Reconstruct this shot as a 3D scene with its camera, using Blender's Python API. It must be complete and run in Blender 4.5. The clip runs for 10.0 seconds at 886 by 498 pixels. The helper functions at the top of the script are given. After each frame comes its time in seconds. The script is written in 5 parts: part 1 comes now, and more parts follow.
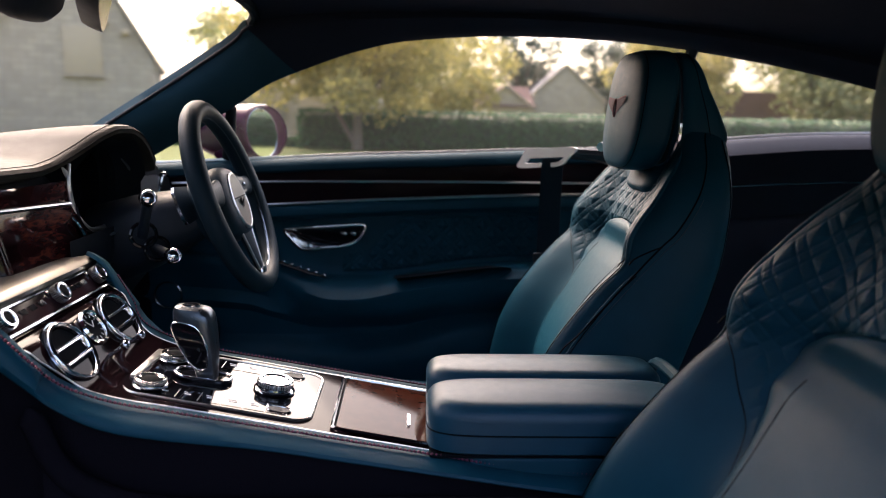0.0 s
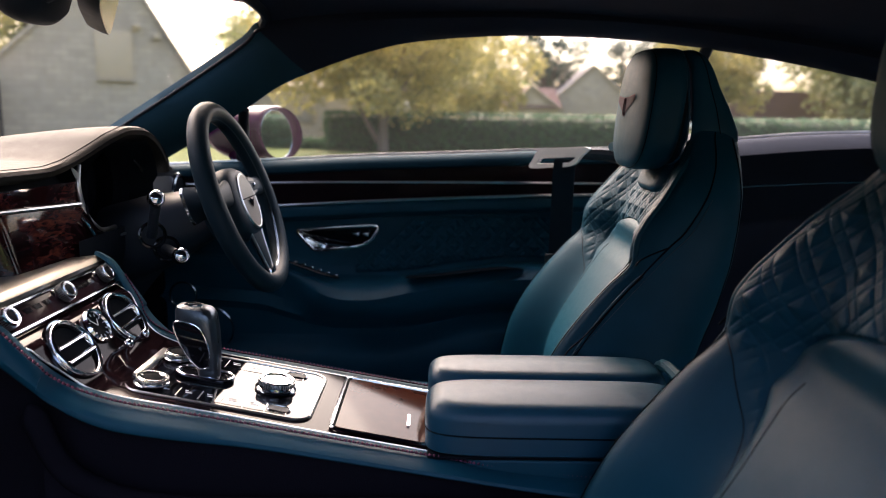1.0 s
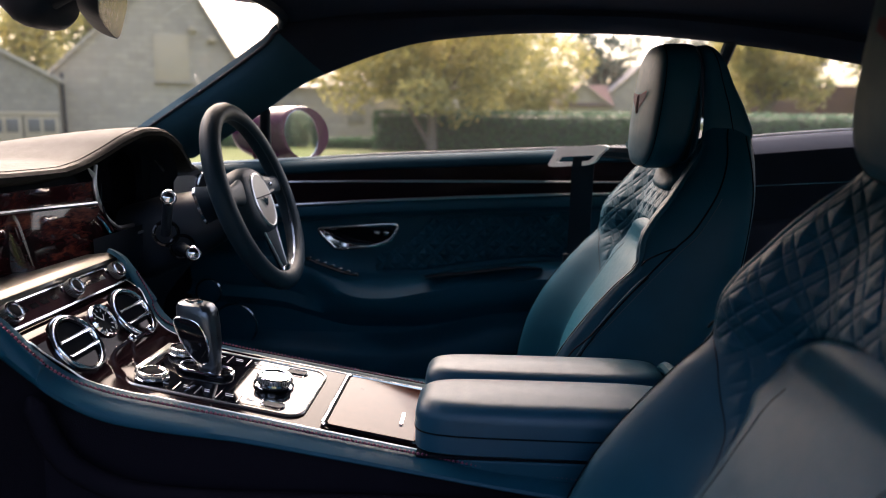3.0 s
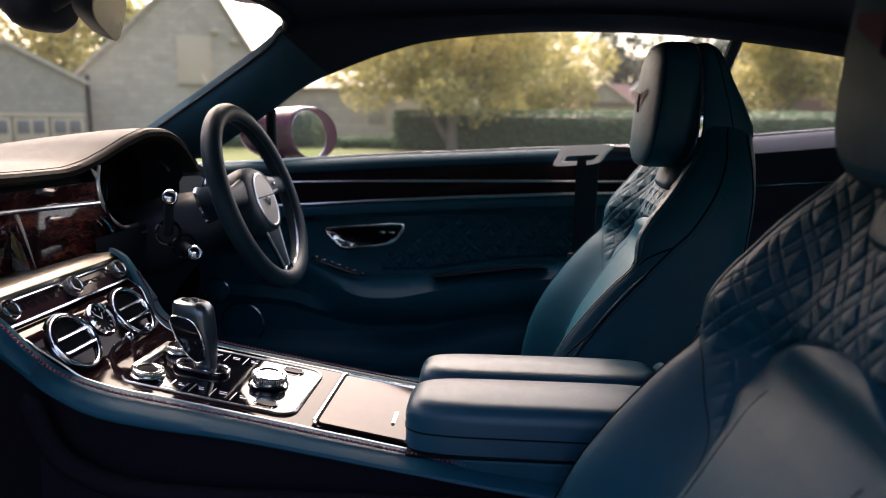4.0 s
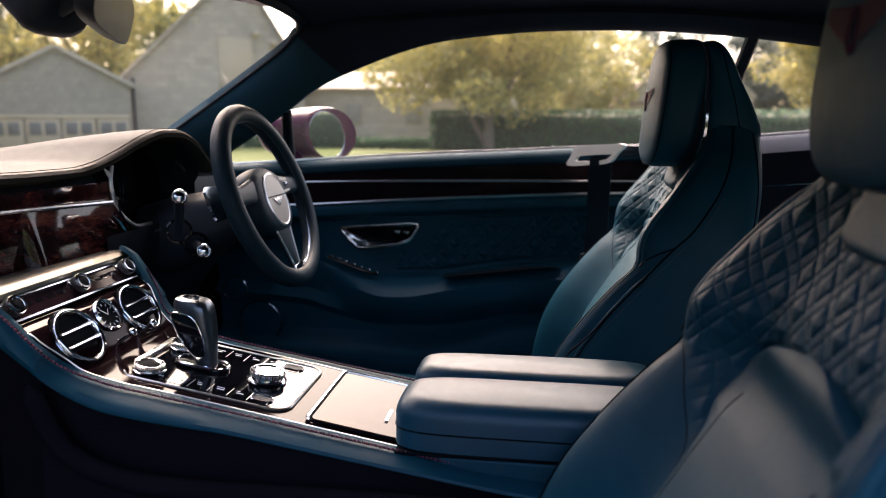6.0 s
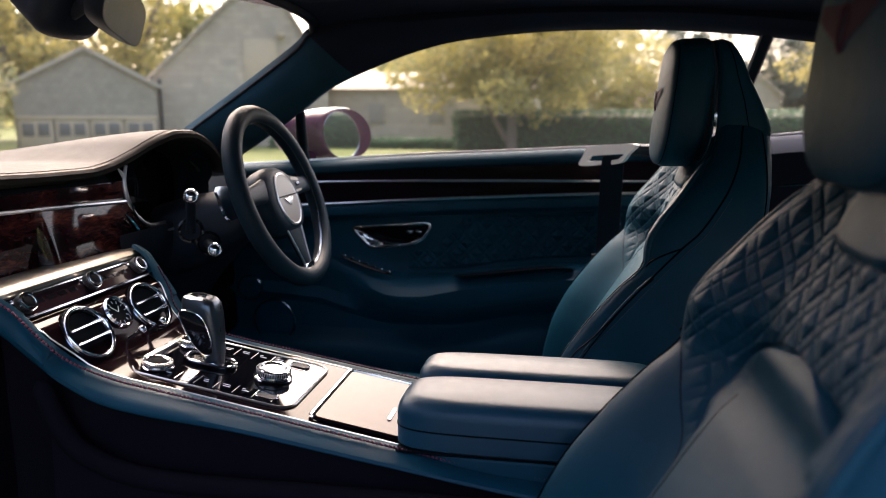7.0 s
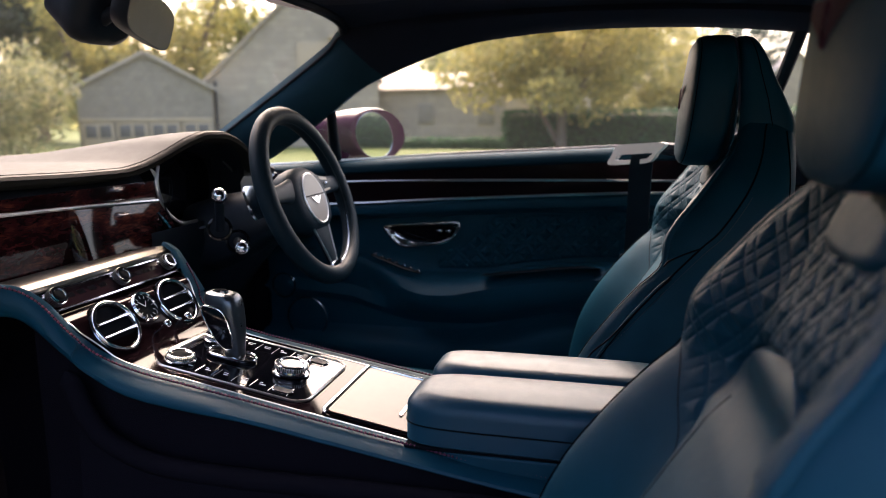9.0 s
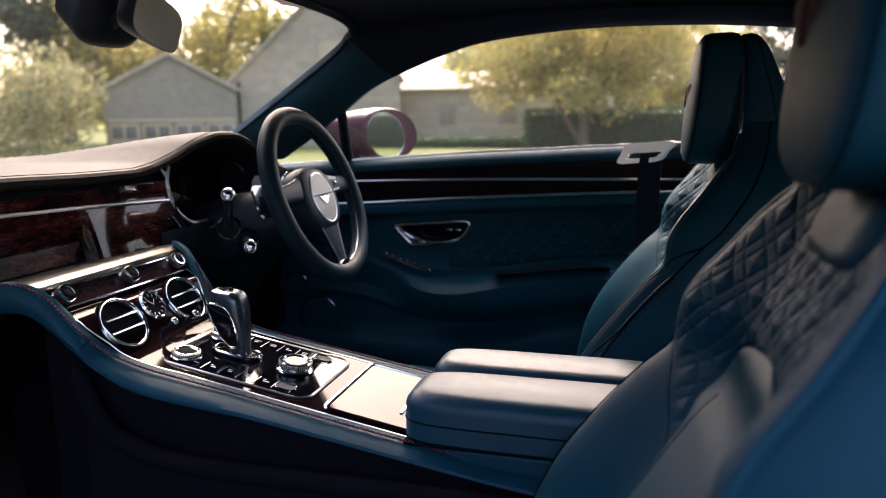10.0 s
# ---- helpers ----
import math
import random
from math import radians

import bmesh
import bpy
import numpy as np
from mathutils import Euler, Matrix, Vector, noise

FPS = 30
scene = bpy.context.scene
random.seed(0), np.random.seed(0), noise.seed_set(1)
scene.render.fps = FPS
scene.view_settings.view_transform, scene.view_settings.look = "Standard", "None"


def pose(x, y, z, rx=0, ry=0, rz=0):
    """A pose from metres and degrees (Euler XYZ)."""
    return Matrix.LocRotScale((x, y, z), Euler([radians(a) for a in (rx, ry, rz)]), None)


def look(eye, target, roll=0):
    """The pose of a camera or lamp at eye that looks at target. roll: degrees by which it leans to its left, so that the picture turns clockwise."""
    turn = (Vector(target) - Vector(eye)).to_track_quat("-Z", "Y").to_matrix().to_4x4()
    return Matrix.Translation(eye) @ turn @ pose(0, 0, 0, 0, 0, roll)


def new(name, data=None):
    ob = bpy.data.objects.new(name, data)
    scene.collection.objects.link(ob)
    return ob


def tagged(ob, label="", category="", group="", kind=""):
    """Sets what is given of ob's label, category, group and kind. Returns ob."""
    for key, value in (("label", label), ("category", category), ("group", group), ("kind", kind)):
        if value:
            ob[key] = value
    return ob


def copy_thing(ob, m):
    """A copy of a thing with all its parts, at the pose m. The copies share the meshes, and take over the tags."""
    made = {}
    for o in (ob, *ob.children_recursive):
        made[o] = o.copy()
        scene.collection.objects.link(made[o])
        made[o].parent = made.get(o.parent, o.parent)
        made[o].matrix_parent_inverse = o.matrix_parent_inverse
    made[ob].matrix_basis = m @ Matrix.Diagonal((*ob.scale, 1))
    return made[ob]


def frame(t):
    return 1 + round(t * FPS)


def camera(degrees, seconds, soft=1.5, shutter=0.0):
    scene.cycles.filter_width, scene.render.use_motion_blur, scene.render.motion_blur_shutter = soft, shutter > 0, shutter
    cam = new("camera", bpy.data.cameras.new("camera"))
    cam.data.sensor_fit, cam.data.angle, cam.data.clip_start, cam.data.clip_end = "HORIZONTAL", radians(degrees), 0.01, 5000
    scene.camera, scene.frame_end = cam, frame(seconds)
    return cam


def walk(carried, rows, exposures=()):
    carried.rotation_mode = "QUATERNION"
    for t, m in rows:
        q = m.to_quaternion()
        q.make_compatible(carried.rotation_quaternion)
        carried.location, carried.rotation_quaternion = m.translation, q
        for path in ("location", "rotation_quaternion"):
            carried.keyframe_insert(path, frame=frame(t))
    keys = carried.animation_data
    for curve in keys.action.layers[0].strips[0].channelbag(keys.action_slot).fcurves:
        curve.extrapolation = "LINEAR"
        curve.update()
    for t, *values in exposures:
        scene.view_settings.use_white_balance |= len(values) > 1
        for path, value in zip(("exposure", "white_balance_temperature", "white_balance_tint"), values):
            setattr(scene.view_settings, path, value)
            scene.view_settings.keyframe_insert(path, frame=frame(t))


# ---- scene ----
cam = camera(62.7, 10.0, soft=0.95)
PATH = [
    (0, (0.268, -0.893, 1.024), (0.361, 1.074, 0.67), 1.4),
    (0.5, (0.283, -0.891, 1.024), (0.343, 1.076, 0.67), 1.3),
    (1, (0.301, -0.89, 1.022), (0.321, 1.078, 0.671), 1.1),
    (1.5, (0.317, -0.89, 1.023), (0.301, 1.078, 0.67), 1.0),
    (2, (0.334, -0.889, 1.023), (0.281, 1.079, 0.669), 0.9),
    (2.5, (0.352, -0.888, 1.023), (0.266, 1.078, 0.668), 0.8),
    (4, (0.407, -0.885, 1.023), (0.231, 1.075, 0.666), 0.4),
    (4.5, (0.422, -0.884, 1.023), (0.222, 1.074, 0.666), 0.4),
    (5, (0.438, -0.884, 1.023), (0.21, 1.071, 0.666), 0.3),
    (5.5, (0.45, -0.883, 1.023), (0.198, 1.068, 0.666), 0.2),
    (7, (0.488, -0.882, 1.023), (0.145, 1.056, 0.666), -0.0),
    (7.5, (0.498, -0.881, 1.023), (0.125, 1.051, 0.666), -0.1),
    (8, (0.511, -0.881, 1.024), (0.101, 1.043, 0.666), -0.2),
    (8.5, (0.522, -0.881, 1.024), (0.081, 1.037, 0.666), -0.3),
    (9, (0.537, -0.881, 1.023), (0.06, 1.028, 0.666), -0.4),
    (9.5, (0.551, -0.881, 1.023), (0.043, 1.02, 0.665), -0.5),
    (10, (0.566, -0.88, 1.023), (0.03, 1.013, 0.665), -0.7),
]
walk(cam, [(t, look(eye, target, roll)) for t, eye, target, roll in PATH], exposures=[(0.0, 2.85, 6660, 21), (10.0, 2.85, 6660, 21)])
cam.data.dof.use_dof = True
cam.data.dof.focus_distance = 1.02
cam.data.dof.aperture_fstop = 4.0

# sky: hazy sun ahead of the car on the driver's side
SUN_EL, SUN_AZ = 47.0, -21.0
world = bpy.data.worlds.new("sky")
scene.world = world
world.use_nodes = True
wn = world.node_tree
sky = wn.nodes.new("ShaderNodeTexSky")
sky.sky_type = "NISHITA"
sky.sun_disc = False
sky.sun_elevation = radians(SUN_EL)
sky.sun_rotation = radians(SUN_AZ)
sky.air_density, sky.dust_density, sky.ozone_density = 1.0, 6.0, 0.8
wn.links.new(sky.outputs[0], wn.nodes["Background"].inputs[0])
wn.nodes["Background"].inputs[1].default_value = 0.12
lamp = bpy.data.lights.new("sun", "SUN")
lamp.energy, lamp.angle, lamp.color = 0.56, radians(60), (1.0, 0.90, 0.76)
sun_ob = new("sun", lamp)
az, el = radians(SUN_AZ), radians(SUN_EL)
sun_ob.matrix_world = look((0, 0, 0), (-math.sin(az) * math.cos(el), -math.cos(az) * math.cos(el), -math.sin(el)))


# ---- tools ----
def lerp(a, b, t):
    return a + (b - a) * t


def smooth(a, b, x):
    t = min(1.0, max(0.0, (x - a) / (b - a)))
    return t * t * (3 - 2 * t)


def track(*pairs):
    """A smooth function through (input, output) pairs."""
    xs, ys = [p[0] for p in pairs], [p[1] for p in pairs]
    n = len(xs)
    sec = [(ys[i + 1] - ys[i]) / (xs[i + 1] - xs[i]) for i in range(n - 1)]
    tan = [sec[0]] + [0.0 if sec[i - 1] * sec[i] <= 0 else 2 * sec[i - 1] * sec[i] / (sec[i - 1] + sec[i]) for i in range(1, n - 1)] + [sec[-1]]

    def f(x):
        if x <= xs[0]:
            return ys[0]
        if x >= xs[-1]:
            return ys[-1]
        i = max(k for k in range(n - 1) if xs[k] <= x)
        h = xs[i + 1] - xs[i]
        t = (x - xs[i]) / h
        return ((1 + 2 * t) * (1 - t) ** 2 * ys[i] + t * (1 - t) ** 2 * h * tan[i] + t * t * (3 - 2 * t) * ys[i + 1] + t * t * (t - 1) * h * tan[i + 1])

    return f


def spline(ctrl, n, closed=False):
    """n points along a smooth curve through the control points."""
    c = [Vector(p) for p in ctrl]
    m = len(c)
    span = m if closed else m - 1
    out = []
    for k in range(n):
        s = k * span / (n if closed else n - 1)
        i = min(int(s), span - 1)
        t = s - i
        if closed:
            a, b, d, e = c[(i - 1) % m], c[i % m], c[(i + 1) % m], c[(i + 2) % m]
        else:
            b, d = c[i], c[i + 1]
            a = c[i - 1] if i > 0 else b * 2 - d
            e = c[i + 2] if i + 2 < m else d * 2 - b
        out.append(0.5 * (2 * b + (d - a) * t + (2 * a - 5 * b + 4 * d - e) * t * t + (3 * b - a - 3 * d + e) * t ** 3))
    return out


def skin(rings, bm=None, close=True, caps=True, flip=False):
    """Faces between rings of equal length."""
    bm = bm or bmesh.new()
    rows = [[bm.verts.new(p) for p in r] for r in rings]
    n = len(rows[0])
    for a, b in zip(rows, rows[1:]):
        for i in range(n if close else n - 1):
            j = (i + 1) % n
            q = (a[i], a[j], b[j], b[i])
            bm.faces.new(q[::-1] if flip else q)
    if caps and close:
        bm.faces.new(rows[0] if flip else rows[0][::-1])
        bm.faces.new(rows[-1][::-1] if flip else rows[-1])
    return bm


def sheet(nu, nv, fn, keep=None, bm=None):
    """A grid of fn(u, v), u and v from 0 to 1; keep(u, v) says which faces stay."""
    bm = bm or bmesh.new()
    vs = [[bm.verts.new(fn(i / nu, j / nv)) for j in range(nv + 1)] for i in range(nu + 1)]
    for i in range(nu):
        for j in range(nv):
            if keep is None or keep((i + 0.5) / nu, (j + 0.5) / nv):
                bm.faces.new((vs[i][j], vs[i + 1][j], vs[i + 1][j + 1], vs[i][j + 1]))
    loose = [v for v in bm.verts if not v.link_faces]
    for v in loose:
        bm.verts.remove(v)
    return bm


def tube(pts, r, n=8, closed=False, bm=None, flat=1.0, up=None):
    """A round bar along points; r may be one radius or one for each point."""
    pts = [Vector(p) for p in pts]
    m = len(pts)
    rs = r if isinstance(r, (list, tuple)) else [r] * m
    rings, side = [], None
    for i, p in enumerate(pts):
        d = (pts[(i + 1) % m] - pts[i - 1]) if closed else (pts[min(i + 1, m - 1)] - pts[max(i - 1, 0)])
        d.normalize()
        if side is None:
            ref = Vector(up) if up else (Vector((0, 0, 1)) if abs(d.z) < 0.8 else Vector((0, 1, 0)))
            side = d.cross(ref).normalized()
        else:
            side = (side - d * side.dot(d)).normalized()
        other = d.cross(side)
        rings.append([p + (side * math.cos(a) + other * math.sin(a) * flat) * rs[i] for a in (2 * math.pi * k / n for k in range(n))])
    bm = bm or bmesh.new()
    if closed:
        rings.append(rings[0])
        rows = [[bm.verts.new(q) for q in ring] for ring in rings[:-1]]
        rows.append(rows[0])
        for a, b in zip(rows, rows[1:]):
            for k in range(n):
                bm.faces.new((a[k], a[(k + 1) % n], b[(k + 1) % n], b[k]))
        return bm
    return skin(rings, bm)


def box(cx, cy, cz, sx, sy, sz, bevel=0.0, bm=None, m=None, segments=2):
    """A box by centre and size with rounded edges, m turns it about its centre."""
    own = bmesh.new()
    bmesh.ops.create_cube(own, size=1)
    for v in own.verts:
        v.co = Vector((v.co.x * sx, v.co.y * sy, v.co.z * sz))
    if bevel:
        bmesh.ops.bevel(own, geom=own.edges[:], offset=bevel, segments=segments, profile=0.5, affect="EDGES")
    t = Matrix.Translation((cx, cy, cz)) @ (m or Matrix())
    own.transform(t)
    return join(bm, own)


def join(bm, own):
    if bm is None:
        return own
    me = bpy.data.meshes.new("tmp")
    own.to_mesh(me)
    own.free()
    bm.from_mesh(me)
    bpy.data.meshes.remove(me)
    return bm


def lathe(profile, m, n=32, bm=None, caps=True):
    """A turned shape from (radius, height) pairs about the axis of m."""
    rings = [[m @ Vector((r * math.cos(a), r * math.sin(a), h)) for a in (2 * math.pi * k / n for k in range(n))] for r, h in profile]
    return skin(rings, bm, caps=caps)


def ball(c, r, bm=None, n=12):
    own = bmesh.new()
    bmesh.ops.create_uvsphere(own, u_segments=n, v_segments=n // 2 + 1, radius=r)
    own.transform(Matrix.Translation(c))
    return join(bm, own)


def part(name, bm, material, parent=None, label="", flat=False, fix=True):
    if fix:
        bmesh.ops.recalc_face_normals(bm, faces=bm.faces[:])
    me = bpy.data.meshes.new(name)
    bm.to_mesh(me)
    bm.free()
    me.materials.append(material)
    if not flat:
        me.polygons.foreach_set("use_smooth", [True] * len(me.polygons))
        me.set_sharp_from_angle(angle=radians(40))
    ob = new(name, me)
    if parent:
        ob.parent = parent
    if label:
        ob["label"] = label
    return ob


def thing(name, label, category, group="", kind="", at=(0, 0, 0)):
    ob = new(name)
    ob.empty_display_size = 0.05
    ob.matrix_basis = pose(*at)
    return tagged(ob, label, category, group, kind)


def axis_frame(origin, z_dir, x_hint=(0, 1, 0)):
    """A matrix at origin whose z axis points along z_dir."""
    z = Vector(z_dir).normalized()
    x = Vector(x_hint)
    x = (x - z * x.dot(z)).normalized()
    y = z.cross(x)
    m = Matrix((x, y, z)).transposed().to_4x4()
    m.translation = Vector(origin)
    return m


# ---- materials ----
def material(name, color, rough=0.5, metal=0.0, spec=0.5, coat=0.0, grain=0.0, grain_size=900.0, vary=0.12, vary_size=9.0, rough_vary=0.08,
             color2=None, per_object=0.0, sheen=0.0, pattern="noise", ior=1.5):
    """A surface with broad variation of tint and gloss and a fine relief."""
    m = bpy.data.materials.new(name)
    m.use_nodes = True
    nt = m.node_tree
    b = nt.nodes["Principled BSDF"]
    b.inputs["Metallic"].default_value = metal
    b.inputs["Specular IOR Level"].default_value = spec
    b.inputs["IOR"].default_value = ior
    b.inputs["Coat Weight"].default_value = coat
    b.inputs["Coat Roughness"].default_value = 0.03
    b.inputs["Sheen Weight"].default_value = sheen
    co = nt.nodes.new("ShaderNodeTexCoord")
    big = nt.nodes.new("ShaderNodeTexNoise")
    big.inputs["Scale"].default_value = vary_size
    big.inputs["Detail"].default_value = 4
    nt.links.new(co.outputs["Object"], big.inputs["Vector"])
    mix = nt.nodes.new("ShaderNodeMix")
    mix.data_type = "RGBA"
    c2 = color2 or tuple(c * (1 - 2 * vary) for c in color)
    c1 = color if color2 else tuple(min(1, c * (1 + vary)) for c in color)
    mix.inputs[6].default_value, mix.inputs[7].default_value = (*c1, 1), (*c2, 1)
    nt.links.new(big.outputs["Fac"], mix.inputs[0])
    out = mix.outputs[2]
    if per_object:
        info = nt.nodes.new("ShaderNodeObjectInfo")
        hsv = nt.nodes.new("ShaderNodeHueSaturation")
        mr = nt.nodes.new("ShaderNodeMapRange")
        mr.inputs[3].default_value, mr.inputs[4].default_value = 1 - per_object, 1 + per_object
        nt.links.new(info.outputs["Random"], mr.inputs[0])
        nt.links.new(mr.outputs[0], hsv.inputs["Value"])
        nt.links.new(out, hsv.inputs["Color"])
        out = hsv.outputs[0]
    nt.links.new(out, b.inputs["Base Color"])
    rr = nt.nodes.new("ShaderNodeMapRange")
    rr.inputs[3].default_value, rr.inputs[4].default_value = max(0.01, rough - rough_vary), min(1, rough + rough_vary)
    mid = nt.nodes.new("ShaderNodeTexNoise")
    mid.inputs["Scale"].default_value = vary_size * 6
    mid.inputs["Detail"].default_value = 3
    nt.links.new(co.outputs["Object"], mid.inputs["Vector"])
    nt.links.new(mid.outputs["Fac"], rr.inputs[0])
    nt.links.new(rr.outputs[0], b.inputs["Roughness"])
    if grain:
        if pattern == "cells":
            tex = nt.nodes.new("ShaderNodeTexVoronoi")
            tex.feature = "DISTANCE_TO_EDGE"
            val = tex.outputs["Distance"]
        else:
            tex = nt.nodes.new("ShaderNodeTexNoise")
            tex.inputs["Detail"].default_value = 5
            val = tex.outputs["Fac"]
        tex.inputs["Scale"].default_value = grain_size
        nt.links.new(co.outputs["Object"], tex.inputs["Vector"])
        bump = nt.nodes.new("ShaderNodeBump")
        bump.inputs["Strength"].default_value = grain
        bump.inputs["Distance"].default_value = 0.6 / grain_size
        nt.links.new(val, bump.inputs["Height"])
        nt.links.new(bump.outputs[0], b.inputs["Normal"])
    return m


LEATHER_ARM = material("polished_navy_leather", (0.006, 0.058, 0.098), 0.40, spec=0.5, ior=1.45, grain=0.25, grain_size=700, pattern="cells", vary=0.12, vary_size=14)
LEATHER = material("navy_leather", (0.003, 0.057, 0.092), 0.48, spec=0.4, ior=1.30, grain=0.25, grain_size=700, pattern="cells", vary=0.12, vary_size=14)
LEATHER_MATT = material("matt_navy_leather", (0.004, 0.030, 0.046), 0.72, spec=0.2, ior=1.3, grain=0.25, grain_size=700, pattern="cells", vary=0.12, vary_size=14)
LEATHER_WHEEL = material("charcoal_wheel_leather", (0.010, 0.026, 0.037), 0.48, spec=0.4, ior=1.29, grain=0.25, grain_size=700, pattern="cells")
GRIP = material("dark_satin_grip", (0.10, 0.115, 0.13), 0.30, metal=0.85, vary=0.05)
LEATHER_DASH = material("dash_leather", (0.031, 0.028, 0.023), 0.64, spec=0.35, ior=1.28, grain=0.25, grain_size=600, pattern="cells")
PILLAR = material("teal_pillar_cloth", (0.012, 0.060, 0.090), 0.75, spec=0.2, grain=0.3, grain_size=1500)
SUEDE = material("dark_headlining", (0.020, 0.026, 0.042), 0.95, spec=0.12, grain=0.4, grain_size=1500)
CARPET = material("dark_carpet", (0.007, 0.006, 0.010), 0.95, spec=0.08, grain=0.8, grain_size=900)
PLASTIC = material("soft_black_plastic", (0.012, 0.018, 0.027), 0.5, spec=0.3, grain=0.25, grain_size=1200)
SCREEN = material("glassy_black_panel", (0.004, 0.004, 0.006), 0.04, spec=0.5, ior=1.29, rough_vary=0.015)
GLOSS = material("gloss_black", (0.006, 0.006, 0.008), 0.06, spec=0.32, rough_vary=0.02)
CHROME = material("polished_chrome", (0.82, 0.82, 0.84), 0.10, metal=1.0, vary=0.04, rough_vary=0.04)
BRUSHED = material("brushed_trim", (0.27, 0.255, 0.225), 0.38, metal=1.0, vary=0.05, rough_vary=0.04, vary_size=30)
SMOKED = material("smoked_chrome", (0.32, 0.365, 0.41), 0.14, metal=1.0, vary=0.05, rough_vary=0.03)
SATIN = material("satin_metal", (0.74, 0.73, 0.71), 0.30, metal=1.0, vary=0.04, rough_vary=0.03)
EMBROIDERY = material("dark_burgundy_embroidery", (0.085, 0.015, 0.032), 0.75, grain=0.5, grain_size=2500)
THREAD = material("burgundy_thread", (0.17, 0.040, 0.085), 0.7, grain=0.5, grain_size=2500)
STITCH = material("blue_grey_thread", (0.05, 0.075, 0.095), 0.6)
SEAM = material("dark_seam", (0.002, 0.004, 0.007), 0.8, spec=0.1)
PALE = material("pale_print", (0.75, 0.76, 0.78), 0.5)
CAPGREY = material("satin_grey_cap", (0.36, 0.32, 0.265), 0.35)
GREYPART = material("pearl_plastic", (0.80, 0.79, 0.75), 0.3)
PAINT = material("purple_metallic_paint", (0.045, 0.003, 0.028), 0.10, metal=0.0, spec=0.10, coat=0.0, vary_size=3, rough_vary=0.03)
# half-diffuse grey paints a pale reflection into the interior mirror
PALED_MIRROR = material("mirror_with_grey_reflection", (0.50, 0.50, 0.44), 0.25, metal=0.5, vary=0.05, rough_vary=0.05, vary_size=30)
MIRROR = material("mirror_glass", (0.85, 0.87, 0.88), 0.01, metal=1.0, vary=0.01, rough_vary=0.005)


def glass(name, tint=(0.95, 0.97, 0.96)):
    m = bpy.data.materials.new(name)
    m.use_nodes = True
    nt = m.node_tree
    nt.nodes.remove(nt.nodes["Principled BSDF"])
    tr = nt.nodes.new("ShaderNodeBsdfTransparent")
    tr.inputs[0].default_value = (*tint, 1)
    gl = nt.nodes.new("ShaderNodeBsdfGlossy")
    gl.inputs["Roughness"].default_value = 0.01
    lw = nt.nodes.new("ShaderNodeLayerWeight")
    pw = nt.nodes.new("ShaderNodeMath")
    pw.operation = "POWER"
    pw.inputs[1].default_value = 5.0
    nt.links.new(lw.outputs["Facing"], pw.inputs[0])
    fr = nt.nodes.new("ShaderNodeMath")
    fr.operation = "MULTIPLY_ADD"
    fr.inputs[1].default_value, fr.inputs[2].default_value = 0.4, 0.02
    nt.links.new(pw.outputs[0], fr.inputs[0])
    mx = nt.nodes.new("ShaderNodeMixShader")
    nt.links.new(fr.outputs[0], mx.inputs[0])
    nt.links.new(tr.outputs[0], mx.inputs[1])
    nt.links.new(gl.outputs[0], mx.inputs[2])
    # faint white scatter that paints haze over the view outside
    veil = nt.nodes.new("ShaderNodeBsdfTranslucent")
    veil.inputs[0].default_value = (0.82, 0.85, 0.78, 1)
    veil_mix = nt.nodes.new("ShaderNodeMixShader")
    veil_mix.inputs[0].default_value = 0.006
    nt.links.new(mx.outputs[0], veil_mix.inputs[1])
    nt.links.new(veil.outputs[0], veil_mix.inputs[2])
    nt.links.new(veil_mix.outputs[0], nt.nodes["Material Output"].inputs[0])
    return m


# warm tint in the glass yellows the daylight seen through it
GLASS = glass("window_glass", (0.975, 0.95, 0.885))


def veneer():
    """Dark red burr wood under lacquer, streaked along the car's width."""
    m = bpy.data.materials.new("dark_burr_veneer")
    m.use_nodes = True
    nt = m.node_tree
    b = nt.nodes["Principled BSDF"]
    co = nt.nodes.new("ShaderNodeTexCoord")
    mp = nt.nodes.new("ShaderNodeMapping")
    mp.inputs["Scale"].default_value = (60, 38, 130)
    nt.links.new(co.outputs["Object"], mp.inputs[0])
    n1 = nt.nodes.new("ShaderNodeTexNoise")
    n1.inputs["Scale"].default_value, n1.inputs["Detail"].default_value, n1.inputs["Distortion"].default_value = 1.0, 8, 1.8
    nt.links.new(mp.outputs[0], n1.inputs["Vector"])
    n2 = nt.nodes.new("ShaderNodeTexNoise")
    n2.inputs["Scale"].default_value, n2.inputs["Detail"].default_value = 0.25, 3
    nt.links.new(mp.outputs[0], n2.inputs["Vector"])
    add = nt.nodes.new("ShaderNodeMath")
    add.operation = "MULTIPLY_ADD"
    add.inputs[1].default_value = 0.55
    nt.links.new(n2.outputs["Fac"], add.inputs[0])
    half = nt.nodes.new("ShaderNodeMath")
    half.operation = "MULTIPLY"
    half.inputs[1].default_value = 0.45
    nt.links.new(n1.outputs["Fac"], half.inputs[0])
    nt.links.new(half.outputs[0], add.inputs[2])
    ramp = nt.nodes.new("ShaderNodeValToRGB")
    e = ramp.color_ramp.elements
    e[0].position, e[0].color = 0.41, (0.013, 0.004, 0.004, 1)
    e[1].position, e[1].color = 0.68, (0.26, 0.068, 0.038, 1)
    k = ramp.color_ramp.elements.new(0.55)
    k.color = (0.058, 0.012, 0.013, 1)
    nt.links.new(add.outputs[0], ramp.inputs[0])
    nt.links.new(ramp.outputs[0], b.inputs["Base Color"])
